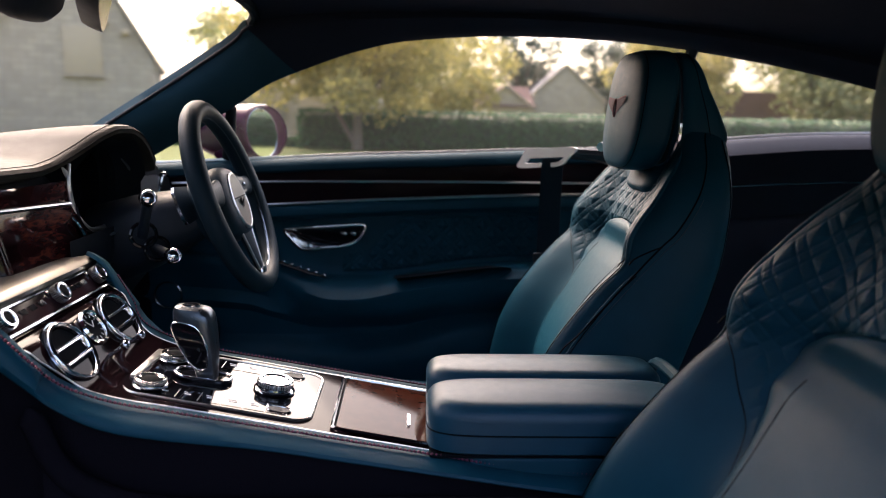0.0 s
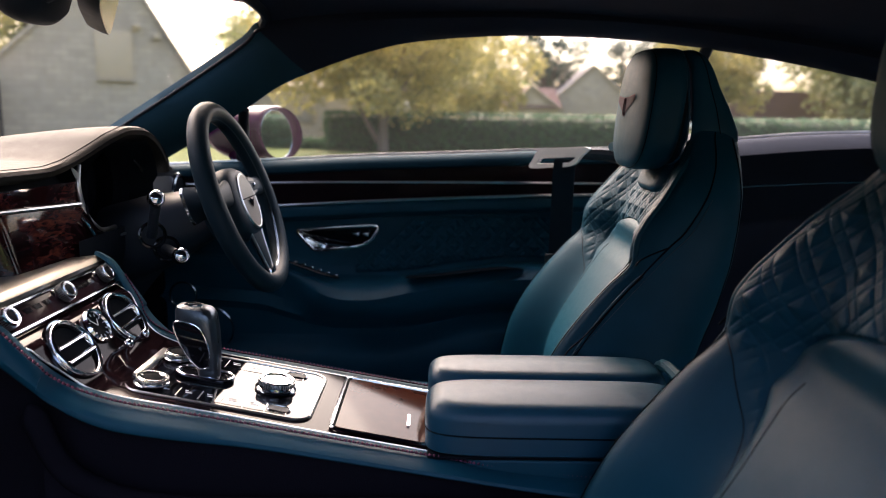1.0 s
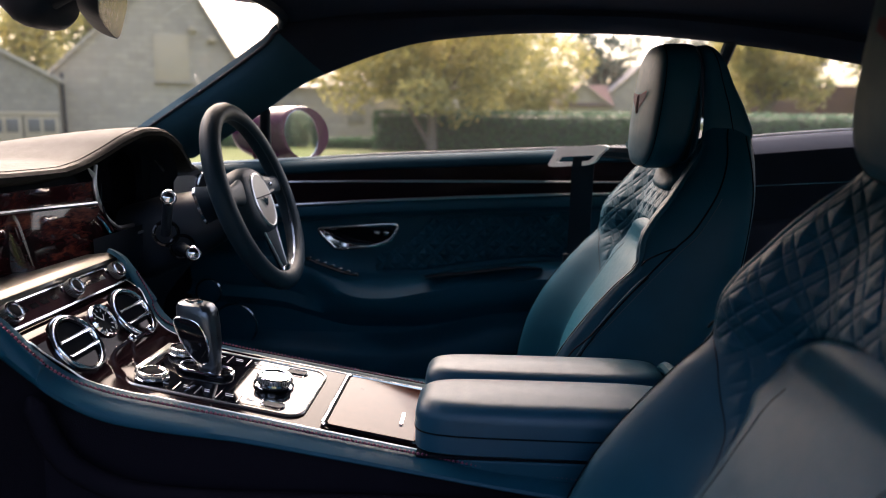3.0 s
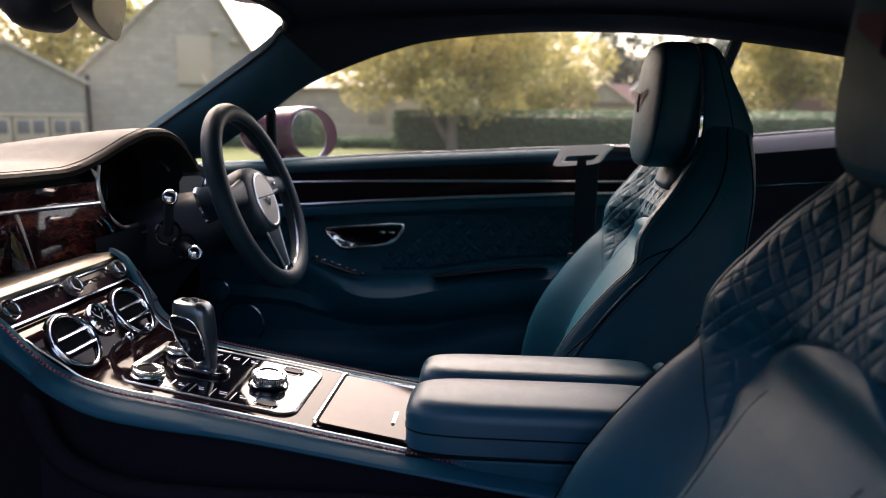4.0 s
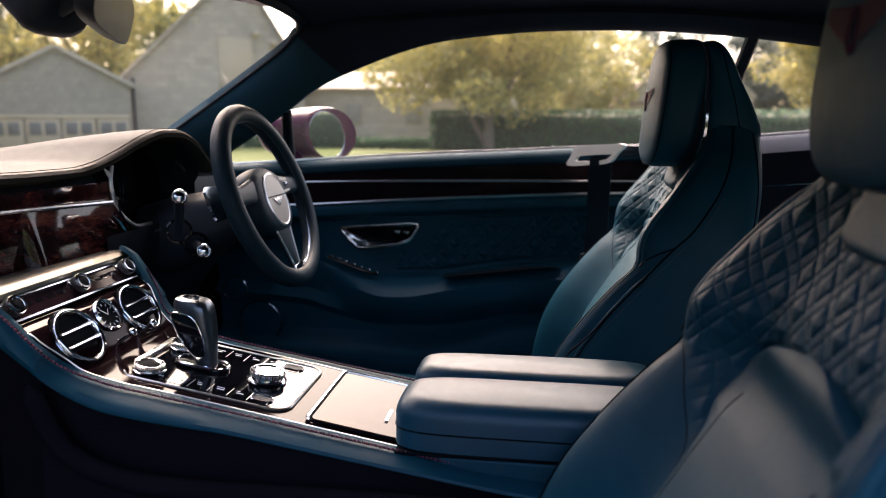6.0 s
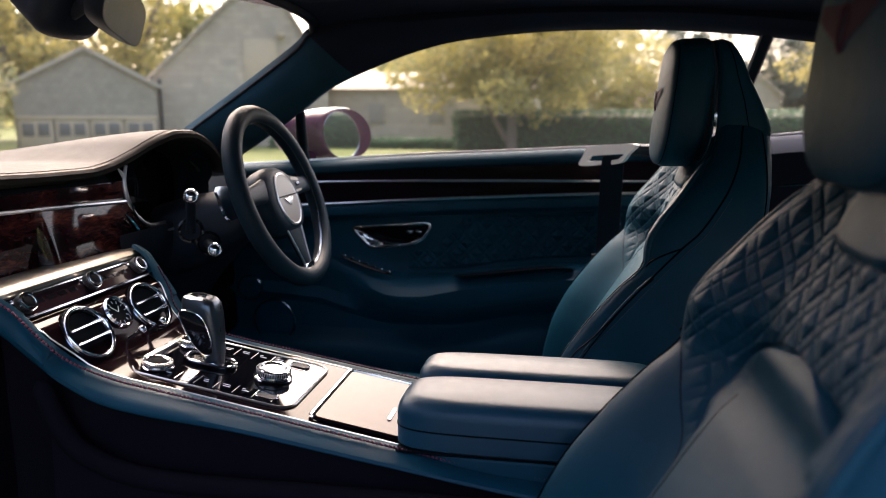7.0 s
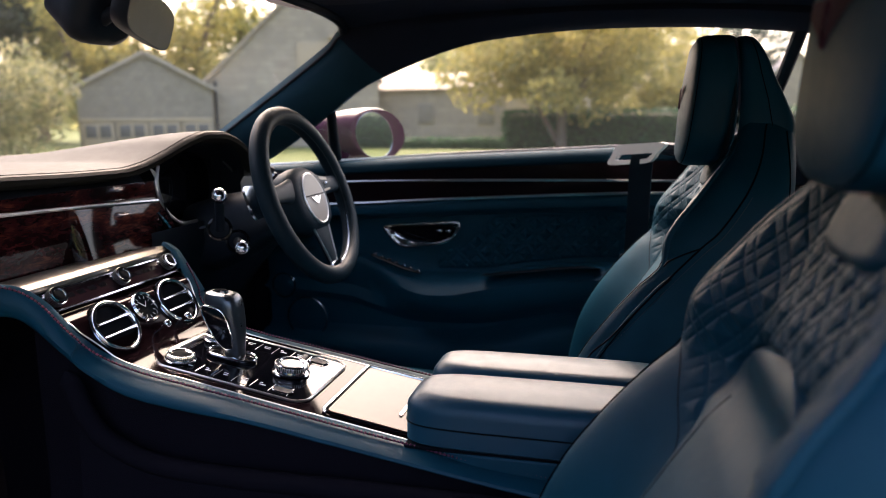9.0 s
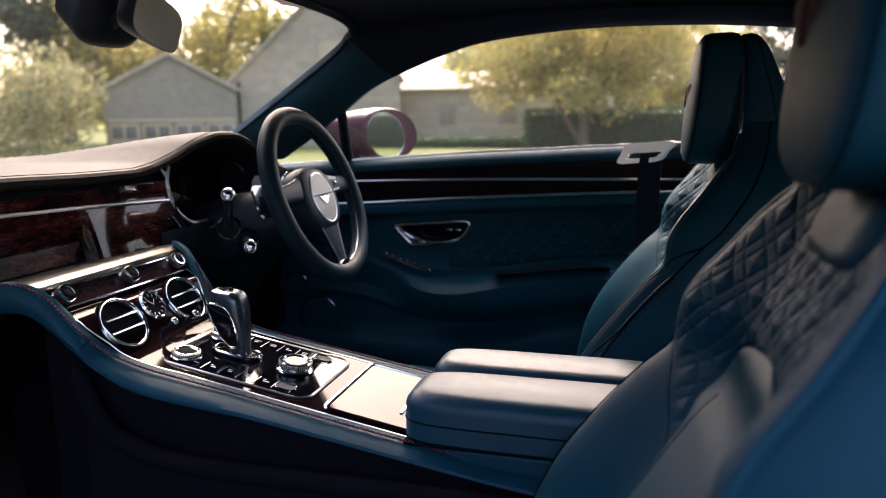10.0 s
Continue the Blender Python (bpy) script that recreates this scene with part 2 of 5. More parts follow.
    b.inputs["Roughness"].default_value = 0.06
    b.inputs["Specular IOR Level"].default_value = 0.5
    return m


VENEER = veneer()
WEBBING = material("black_webbing", (0.008, 0.018, 0.028), 0.95, spec=0.2, grain=0.6, grain_size=1500)
LIDWOOD = material("satin_lacquered_veneer", (0.030, 0.010, 0.007), 0.06, spec=0.4, ior=1.20, color2=(0.075, 0.022, 0.012), vary_size=45, rough_vary=0.01)
DECKWOOD = material("dark_stained_veneer", (0.005, 0.003, 0.004), 0.06, spec=0.4, ior=1.165, color2=(0.013, 0.005, 0.006), vary_size=38, rough_vary=0.01)
EBONY = material("near_black_veneer", (0.008, 0.006, 0.010), 0.08, spec=0.2, ior=1.16, color2=(0.020, 0.009, 0.010), vary_size=25)


# ---- car shell: roof, pillars, glass, floor ----
U_EDGE = [(-0.46, 0.67, 0.93), (-0.33, 0.648, 1.008), (-0.20, 0.630, 1.087), (-0.09, 0.618, 1.158), (-0.050, 0.608, 1.190), (0.05, 0.598, 1.216), (0.25, 0.592, 1.226),
          (0.50, 0.59, 1.228), (0.80, 0.588, 1.214), (1.20, 0.58, 1.160), (1.60, 0.55, 1.06)]
W_EDGE = [(-0.30, 0.742, 0.925), (-0.20, 0.700, 0.978), (-0.10, 0.660, 1.036), (-0.028, 0.635, 1.080), (0.045, 0.622, 1.111), (0.163, 0.62, 1.153), (0.28, 0.62, 1.177),
          (0.50, 0.62, 1.190), (0.80, 0.62, 1.176), (1.17, 0.615, 1.117), (1.55, 0.59, 1.02)]


def pillar_band(i0, i1, side, n):
    u, w = spline(U_EDGE, 101), spline(W_EDGE, 101)
    rings = []
    for k in range(n + 1):
        s = round(lerp(i0, i1, k / n) * 100)
        a, b = u[s], w[s]
        mid = (a + b) / 2 + Vector((0, -0.016, 0))
        ring = [a, lerp(a, mid, 0.5) + Vector((0, -0.006, 0.001)), mid, lerp(mid, b, 0.5) + Vector((0, -0.006, -0.001)), b, b + Vector((0.0, 0.025, 0.004)), (a + b) / 2 + Vector((0, 0.05, 0.02)), a + Vector((-0.01, 0.02, 0.02))]
        rings.append([Vector((p.x, p.y * side, p.z)) for p in ring])
    return skin(rings)


for side in (1, -1):
    p = tagged(part("pillar_trim", pillar_band(0.0, 0.39, side, 26), PILLAR), "dark teal cloth-covered windscreen pillar trim", "pillar", kind="structure")
    c = tagged(part("roof_rail", pillar_band(0.39, 1.0, side, 36), SUEDE), "dark cloth roof rail above the side window", "roof rail", kind="structure")

# headlining
head_x = track((0.0, -0.17), (0.3, -0.095), (0.41, -0.054), (0.48, -0.034), (0.55, -0.027), (0.59, -0.036), (0.62, -0.050))
head_z = track((-0.2, 1.235), (-0.05, 1.206), (0.05, 1.215), (0.25, 1.225), (0.5, 1.228), (0.8, 1.214), (1.2, 1.16), (1.7, 1.02))


def headlining(u, v):
    y = lerp(-0.61, 0.61, u)
    x = lerp(head_x(abs(y)), 1.7, v)
    return (x, y, head_z(x) + 0.06 * (1 - (y / 0.61) ** 2))


ceil = sheet(32, 40, headlining)
tagged(part("ceiling", ceil, SUEDE), "dark navy cloth headlining of the cabin", "ceiling", kind="structure")
outer = sheet(24, 24, lambda u, v: (lerp(-0.26, 1.9, v), lerp(-0.70, 0.70, u), head_z(lerp(-0.2, 1.7, v)) + 0.045 + 0.06 * (1 - (2 * u - 1) ** 2)))
tagged(part("roof_panel", outer, PAINT), "purple painted metal roof panel of the car", "roof", kind="structure")
edge = [(head_x(abs(y)) - 0.004, y, headlining((y + 0.61) / 1.22, 0)[2] - 0.004) for y in [lerp(-0.61, 0.61, k / 30) for k in range(31)]]
tagged(part("trim", tube(edge, 0.010, 8), PLASTIC), "black edge trim along the windscreen header", "trim", kind="structure")
for side in (1, -1):
    pts = [(p.x - 0.002, p.y * side, p.z + 0.002) for p in spline(U_EDGE, 101)[:42]]
    tagged(part("trim", tube(pts, 0.0035, 8), PLASTIC), "black edge trim along the windscreen pillar", "trim", kind="structure")

# sun visor in the headlining
def visor(u, v):
    a = 2 * math.pi * u
    r = math.sin(math.pi * v)
    x = 0.13 + 0.16 * math.copysign(abs(math.cos(a)) ** 0.6, math.cos(a)) * r
    y = 0.36 + 0.10 * math.copysign(abs(math.sin(a)) ** 0.6, math.sin(a)) * r
    return (x, y, head_z(x) + 0.052 * (1 - (y / 0.61) ** 2) - 0.004 - 0.010 * math.cos(math.pi * v))


tagged(part("sun_visor", sheet(40, 12, visor), SUEDE), "dark folded sun visor against the headlining", "sun visor")

# belt line and side glass
belt = track((-0.40, 0.902), (-0.268, 0.910), (-0.06, 0.923), (0.14, 0.936), (0.33, 0.945), (0.49, 0.953), (0.68, 0.961), (0.94, 0.985), (1.2, 1.006), (1.7, 1.02))
w_pts = spline(W_EDGE, 101)


def side_pane(x0, x1, side):
    def fn(u, v):
        x = lerp(x0, x1, u)
        k = min(range(101), key=lambda i: abs(w_pts[i].x - x))
        a, b = Vector((x, 0.80, belt(x) - 0.01)), w_pts[k] + Vector((0, 0.012, 0))
        p = lerp(a, Vector((x, b.y, b.z)), v) + Vector((0, 0.012 * math.sin(math.pi * v), 0))
        return (p.x, p.y * side, p.z)
    return fn


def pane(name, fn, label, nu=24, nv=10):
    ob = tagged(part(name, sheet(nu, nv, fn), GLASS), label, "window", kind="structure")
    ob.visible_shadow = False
    return ob


pane("window_1", side_pane(-0.29, 0.805, 1), "clear frameless side window glass in the driver's door")
pane("window_2", side_pane(0.835, 1.5, 1), "clear rear quarter window glass")


def screen(u, v):
    y = lerp(-0.72, 0.72, u)
    hx, hz = head_x(abs(y)), headlining((y + 0.61) / 1.22, 0)[2]
    x0 = -0.98 + 0.45 * (abs(y) / 0.64) ** 2
    return (lerp(x0, hx, v), y * lerp(1.06, 0.97, v), lerp(0.93, hz, v) + 0.03 * math.sin(math.pi * v))


pane("window_3", screen, "raked clear windscreen glass", 24, 12)

# thin divider behind the door glass
tagged(part("window_divider", tube([(0.845, 0.612, 1.19), (0.826, 0.66, 1.10), (0.80, 0.79, 0.955)], [0.013, 0.012, 0.012], 8, flat=0.6), PLASTIC),
       "slim black upright between door glass and quarter glass", "divider", kind="structure")

# floor, bulkhead, rear walls of the cabin
floor = sheet(10, 8, lambda u, v: (lerp(-0.95, 1.75, u), lerp(-0.70, 0.74, v), 0.30))
tagged(part("floor", floor, CARPET), "dark carpeted floor of the cabin", "floor", kind="structure")
tagged(part("wall_front", box(-0.93, 0, 0.60, 0.03, 1.5, 0.64, 0.01), CARPET), "dark bulkhead behind the dashboard", "wall", kind="structure")
tagged(part("wall_rear", box(1.74, 0, 0.66, 0.03, 1.4, 0.76, 0.01), CARPET), "dark rear wall of the cabin", "wall", kind="structure")
for side in (1, -1):
    tagged(part("kick_panel", box(-0.64, 0.755 * side, 0.60, 0.64, 0.04, 0.62, 0.01), CARPET), "dark carpeted kick panel beside the footwell", "panel", kind="structure")
tagged(part("door_sill", box(0.45, -0.74, 0.30, 2.4, 0.10, 0.10, 0.02), PLASTIC), "black door sill of the open side", "sill", kind="structure")
tagged(part("bonnet", sheet(16, 10, lambda u, v: (lerp(-2.1, -0.98, u), lerp(-0.8, 0.8, v), 0.84 + 0.09 * math.sin(1.5 * u) - 0.06 * (2 * v - 1) ** 2)), PAINT),
       "purple painted bonnet before the windscreen", "bonnet", kind="structure")

# the passenger's door stands open beside the camera, out of view; blocks low light
gate = thing("door_2", "unseen open passenger door with dark blue leather lining", "door", kind="structure", at=(-0.42, -0.82, 0, 0, 0, -66))
part("lining", sheet(20, 12, lambda u, v: (lerp(0.0, 1.12, u), 0.035 + 0.03 * math.sin(math.pi * v) ** 2, lerp(0.32, 0.93, v))), LEATHER, gate)
part("outer_skin", box(0.56, -0.02, 0.625, 1.12, 0.06, 0.61, 0.02), PAINT, gate, "purple painted outer skin")

# ---- driver's door ----
door = thing("door_1", "closed driver's door with dark blue leather, veneer and chrome strips", "door", kind="structure")
zc2 = track((-0.4, 0.805), (-0.073, 0.822), (0.139, 0.836), (0.395, 0.850), (0.554, 0.857), (0.75, 0.862))
zc1 = track((-0.4, 0.862), (-0.125, 0.873), (0.14, 0.880), (0.395, 0.884), (0.75, 0.887))
ztop = track((-0.4, 0.715), (-0.10, 0.697), (-0.04, 0.680), (0.08, 0.657), (0.21, 0.661), (0.34, 0.682), (0.49, 0.698), (0.75, 0.703))
zlow = track((-0.4, 0.50), (-0.088, 0.496), (0.136, 0.498), (0.323, 0.535), (0.424, 0.581), (0.55, 0.65), (0.75, 0.68))


def door_section(x):
    b, c, t, l = belt(x), zc2(x), ztop(x), zlow(x)
    l = min(l, t - 0.13)
    bulge = smooth(-0.06, 0.12, x)
    fall = 0.013 * bulge * (1 - smooth(0.15, 0.25, x))
    return [(0.815, b - 0.02), (0.80, b - 0.001), (0.775, b + 0.001), (0.757, b - 0.004), (0.746, b - 0.014), (0.744, b - 0.026), (0.750, b - 0.031),
            (0.752, c + 0.004), (0.743, c - 0.002), (0.738, c - 0.012), (0.740, c - 0.026), (0.752, c - 0.036), (0.766, c - 0.040),
            (0.768, t + 0.030), (0.766, t + 0.010), (0.758, t + 0.002), (lerp(0.75, 0.715, bulge), t + 0.001 - 0.6 * fall), (lerp(0.745, 0.685, bulge), t - 0.005 - fall),
            (lerp(0.742, 0.668, bulge), t - 0.020 - 0.9 * fall), (lerp(0.745, 0.668, bulge), t - 0.045), (lerp(0.75, 0.682, bulge), t - 0.075), (0.735, t - 0.10), (0.752, t - 0.12),
            (0.752, l + 0.025), (0.735, l + 0.005), (0.712, l - 0.004), (0.702, l - 0.02), (0.705, l - 0.06), (0.725, 0.30)]


XS = [lerp(-0.33, 0.72, k / 70) for k in range(71)]
part("door_panel", skin([[(x, y, z) for y, z in door_section(x)[7:]] for x in XS], close=False), LEATHER, door)
part("top_roll", skin([[(x, y, z) for y, z in door_section(x)[:8]] for x in XS], close=False), LEATHER_MATT, door, "matt dark leather top roll")
part("door_skin", box(0.20, 0.865, 0.60, 1.06, 0.06, 0.58, 0.02), PAINT, door, "purple painted outer skin")
part("veneer_strip", sheet(50, 4, lambda u, v: (lerp(-0.32, 0.72, u), 0.7465 - 0.002 * math.sin(math.pi * v), lerp(zc2(lerp(-0.32, 0.72, u)) + 0.003, belt(lerp(-0.32, 0.72, u)) - 0.030, v))), EBONY, door,
     "near-black lacquered veneer strip")
part("chrome_strip", tube([(x, 0.7420, zc1(x)) for x in XS], 0.0028, 8), SATIN, door, "thin chrome strip")
part("chrome_strip", tube([(x, 0.7410, zc2(x) + 0.001) for x in XS], 0.0034, 8), SATIN, door, "thin chrome strip")
part("glass_seal", tube([(x, 0.792, belt(x) + 0.002) for x in XS], 0.004, 6), SATIN, door, "bright seal along the window")
for cx, cz, r in ((-0.275, 0.615, 0.030), (-0.215, 0.535, 0.052)):
    sp = part("speaker_ring", tube([(cx + r * math.cos(a), 0.735, cz + r * math.sin(a)) for a in (2 * math.pi * k / 40 for k in range(40))], 0.0022, 8, closed=True), SMOKED, door, "dark speaker surround")
    part("speaker_grille", skin([[(cx + r * q * math.cos(a), 0.738 - o, cz + r * q * math.sin(a)) for a in (2 * math.pi * k / 32 for k in range(32))] for q, o in ((0.96, 0), (0.7, 0.002), (0.3, 0.004))]), LEATHER, sp)


# ---- diamond quilting ----
def quilt_height(a, b, pa, pb):
    """Relief of a diamond quilt with twin seams, 0 in the seams to 1 on the pads."""
    s, t = a / pa + b / pb, a / pa - b / pb
    h = 1.0
    for q in (s, t):
        d = abs(q - round(q))
        pad = smooth(0.165, 0.240, d) * (0.62 + 0.38 * smooth(0.20, 0.48, d))
        rib = 0.52 * (1 - smooth(0.115, 0.165, d)) * (0.90 + 0.10 * smooth(0.0, 0.03, d))
        h = min(h, max(pad, rib, 0.30))
    return h


def door_quilt(u, v):
    x = lerp(0.085, 0.60, u)
    lo, hi = ztop(x) + 0.012, zc2(x) - 0.044
    z = lerp(lo, hi, v)
    rim = min(1, min(u * 0.515, v * (hi - lo), (1 - v) * (hi - lo)) / 0.006)
    return (x, 0.7655 - 0.0088 * quilt_height(x, z, 0.046, 0.046) * rim, z)


def door_quilt_keep(u, v):
    return u > 0.06 + 0.28 * v * smooth(0.25, 0.5, v) * 0.9


part("quilted_panel", sheet(300, 80, door_quilt, door_quilt_keep), LEATHER, door, "diamond-quilted dark blue leather")

# inner handle: chrome frame round a dark recess
hc = [(-0.016, 0.762), (0.00, 0.767), (0.04, 0.771), (0.10, 0.776), (0.155, 0.780), (0.167, 0.774), (0.160, 0.758), (0.146, 0.741), (0.120, 0.731), (0.075, 0.725), (0.030, 0.721), (0.012, 0.731)]
ring = spline([(x, 0.757, z) for x, z in hc], 80, closed=True)
handle = part("door_handle", tube(ring, 0.0042, 8, closed=True, flat=0.8), CHROME, door, "chrome handle surround")
cx, cz = 0.085, 0.757
part("recess", skin([[(p.x, 0.760, p.z) for p in ring], [(lerp(p.x, cx, 0.12), 0.7635, lerp(p.z, cz, 0.12)) for p in ring]], caps=True), GLOSS, handle)
top_e, low_e = spline([(-0.010, 0.755, 0.761), (0.028, 0.753, 0.748), (0.063, 0.753, 0.736), (0.105, 0.755, 0.731)], 16), spline([(-0.012, 0.756, 0.757), (0.012, 0.757, 0.732), (0.060, 0.757, 0.725), (0.105, 0.757, 0.728)], 16)
part("cup", skin([low_e, [lerp(a, b, 0.5) + Vector((0, 0.004, 0)) for a, b in zip(low_e, top_e)], top_e], close=False), CHROME, handle, "polished scoop below the lever")
lever = tube(spline([(-0.010, 0.752, 0.763), (0.028, 0.746, 0.750), (0.063, 0.745, 0.738), (0.105, 0.750, 0.733)], 20), [0.0036 + 0.002 * math.sin(math.pi * k / 19) for k in range(20)], 8, flat=0.6)
part("lever", lever, CHROME, handle)
for k in range(2):
    part("lock_button", box(0.118 + 0.022 * k, 0.756, 0.759, 0.014, 0.003, 0.008, 0.001), SMOKED, handle)
# window switches along the arm rest
part("switch_plate", tube([(-0.045, 0.741, 0.700), (0.00, 0.735, 0.685), (0.045, 0.728, 0.671), (0.082, 0.722, 0.664)], [0.004, 0.0075, 0.0075, 0.004], 8, flat=0.5), GLOSS, door)
for k in range(7):
    t = k / 6
    part("switch", box(lerp(-0.035, 0.076, t), lerp(0.738, 0.721, t), lerp(0.701, 0.669, t) + 0.001, 0.010, 0.004, 0.004, 0.001), CHROME, door)
pk = spline([(0.235, 0.674, 0.674), (0.33, 0.665, 0.687), (0.43, 0.667, 0.700), (0.495, 0.68, 0.698), (0.47, 0.667, 0.680), (0.43, 0.663, 0.672)], 30)
# near-black sheet paints the shade inside the pocket's opening
part("pocket_shade", skin([[p + Vector((0, -0.001, 0.001)) for p in pk], [Vector((p.x, 0.72, p.z - 0.004)) for p in pk]], close=False), SEAM, door, "near-black sheet for the shade in the mouth of the door pocket")
# belt feeder and strap behind the door
feeder = thing("belt_feeder", "pale satin seat-belt guide arm with a slot", "seat belt guide")
o, e1, e2 = Vector((0.503, 0.700, 0.922)), Vector((0.085, -0.069, 0.008)), Vector((0.006, -0.004, 0.040))


def feed(u, v, w):
    return o + e1 * u + e2 * v + Vector((0.010 * v, 0, 0)) + Vector((0.02, 0.026, 0)) * w


def slot_plate(w):
    outer_r = [feed(*q, w) for q in ((0, 0), (0.5, -0.02), (0.92, 0.05), (1.02, 0.5), (1.08, 0.98), (0.5, 1.03), (0.04, 0.98), (-0.02, 0.5))]
    inner_r = [feed(*q, w) for q in ((0.14, 0.22), (0.5, 0.20), (0.82, 0.24), (0.88, 0.36), (0.90, 0.50), (0.5, 0.50), (0.16, 0.48), (0.13, 0.35))]
    return spline(outer_r, 48, True), spline(inner_r, 48, True)


oa, ia = slot_plate(0)
ob_, ib = slot_plate(0.35)
part("guide", skin([ia, oa, ob_, ib, ia], caps=False), GREYPART, feeder)
part("arm", tube([(0.60, 0.655, 0.958), (0.66, 0.66, 0.955), (0.74, 0.68, 0.94)], [0.012, 0.014, 0.016], 8), PLASTIC, feeder)
strap = thing("seat_belt", "dark seat-belt webbing hanging beside the seat", "seat belt")
part("webbing", skin([[p + Vector((dx, dy, 0)) for dx, dy in ((-0.022, 0.006), (0.022, -0.008), (0.023, -0.005), (-0.021, 0.009))] for p in spline([(0.572, 0.652, 0.945), (0.568, 0.648, 0.92), (0.566, 0.640, 0.85), (0.564, 0.632, 0.76), (0.56, 0.62, 0.66), (0.555, 0.61, 0.5)], 20)]), WEBBING, strap)
part("buckle_tongue", box(0.548, 0.628, 0.735, 0.03, 0.008, 0.02, 0.003), PLASTIC, strap)
# trim behind the door
quarter = thing("quarter_trim", "dark blue leather rear side trim with thin chrome line", "side trim", kind="structure")


def quarter_section(x):
    b = belt(x)
    return [(0.815, b - 0.02), (0.80, b), (0.76, b), (0.72, b - 0.006), (0.69, b - 0.03), (0.685, b - 0.10), (0.68, b - 0.17), (0.66, b - 0.19), (0.65, b - 0.28), (0.67, 0.30)]


QX = [lerp(0.735, 1.72, k / 30) for k in range(31)]
part("panel", skin([[(x, y, z) for y, z in quarter_section(x)] for x in QX], close=False), SUEDE, quarter)
part("chrome_line", tube([(x, 0.682, 0.875 + 0.035 * math.sin((x - 0.75) * 2.2)) for x in QX], 0.002, 6), CHROME, quarter)
part("belt_seal", tube([(x, 0.795, belt(x) + 0.002) for x in QX], 0.004, 6), SATIN, quarter)
part("hook", tube([(0.70, 0.60, 0.963), (0.66, 0.56, 0.978), (0.64, 0.53, 0.976)], [0.008, 0.010, 0.009], 8), GREYPART, quarter)
haunch = sheet(16, 8, lambda u, v: (lerp(1.18, 1.76, u), 0.81 + 0.12 * math.sin(1.6 * v), 0.962 + 0.085 * smooth(0.09, 1.07, u) * (1 - v) - 0.68 * v ** 2.2))
tagged(part("rear_wing", haunch, PAINT), "purple painted rear wing outside the window", "wing", kind="structure")
bench = thing("rear_seat", "dark leather rear bench seat", "seat")
part("cushion", box(1.25, 0, 0.52, 0.42, 1.15, 0.22, 0.05), LEATHER, bench)
part("backrest", box(1.56, 0, 0.78, 0.16, 1.15, 0.44, 0.05, m=pose(0, 0, 0, 0, 20, 0)), LEATHER, bench)
# wing mirror
wing = thing("wing_mirror", "purple painted wing mirror on the driver's door", "mirror")


def mirror_oval(c, hy, hz, o=0.0):
    return [Vector((c[0] + 0.21 * hy * math.cos(a) - 0.06 * hz * math.sin(a) + o, c[1] + hy * math.cos(a) - 0.015 * math.sin(a), c[2] + hz * math.sin(a))) for a in (2 * math.pi * j / 48 for j in range(48))]


lip = (-0.092, 0.948, 0.980)
rings = []
for k in range(9):
    t = k / 8
    sc = (0.42, 0.70, 0.84, 0.92, 0.97, 1.0, 1.01, 1.01, 0.99)[k]
    rings.append(mirror_oval((lerp(-0.225, lip[0], t), lerp(0.890, lip[1], t), lerp(0.972, lip[2], t)), 0.136 * sc, 0.068 * sc))
part("housing", skin(rings), PAINT, wing, "glossy purple shell")
face = (-0.0965, 0.927, 0.977)
part("mirror_rim", skin([mirror_oval(lip, 0.135, 0.0673), mirror_oval(lip, 0.131, 0.0655, 0.004), mirror_oval((-0.094, 0.935, 0.978), 0.104, 0.0625, 0.004), mirror_oval(face, 0.090, 0.0595, 0.001)], caps=False), PAINT, wing, "purple painted outer rim")
part("inner_rim", tube(mirror_oval(face, 0.0885, 0.0592, 0.002), 0.0010, 8, closed=True), SMOKED, wing, "thin chrome inner rim")
part("mirror_glass", skin([mirror_oval(face, 0.089, 0.0590, 0.002), mirror_oval(face, 0.088, 0.0585, -0.001)]), MIRROR, wing)
part("stalk", tube([(-0.15, 0.80, 0.93), (-0.16, 0.86, 0.935), (-0.16, 0.90, 0.95)], [0.03, 0.026, 0.03], 12, flat=0.5), PAINT, wing)
part("corner_bar", tube([(-0.108, 0.672, 1.035), (-0.122, 0.715, 0.985), (-0.140, 0.770, 0.925)], [0.011, 0.012, 0.014], 10, flat=0.6), PLASTIC, wing, "black bar before the door glass")


# ---- dashboard ----
dash = thing("dashboard", "dark leather dashboard with instrument hood, veneer and chrome strips", "dashboard")
lip_x = track((-0.75, -0.262), (-0.2, -0.250), (0.15, -0.247), (0.22, -0.235), (0.30, -0.212), (0.38, -0.205), (0.46, -0.210), (0.53, -0.222), (0.60, -0.245), (0.74, -0.29))
lip_z = track((-0.75, 0.957), (-0.13, 0.951), (0.05, 0.945), (0.14, 0.944), (0.18, 0.949), (0.23, 0.965), (0.29, 0.991), (0.335, 1.000), (0.38, 0.999), (0.427, 0.989), (0.466, 0.974), (0.524, 0.946), (0.60, 0.925), (0.68, 0.916), (0.74, 0.907))


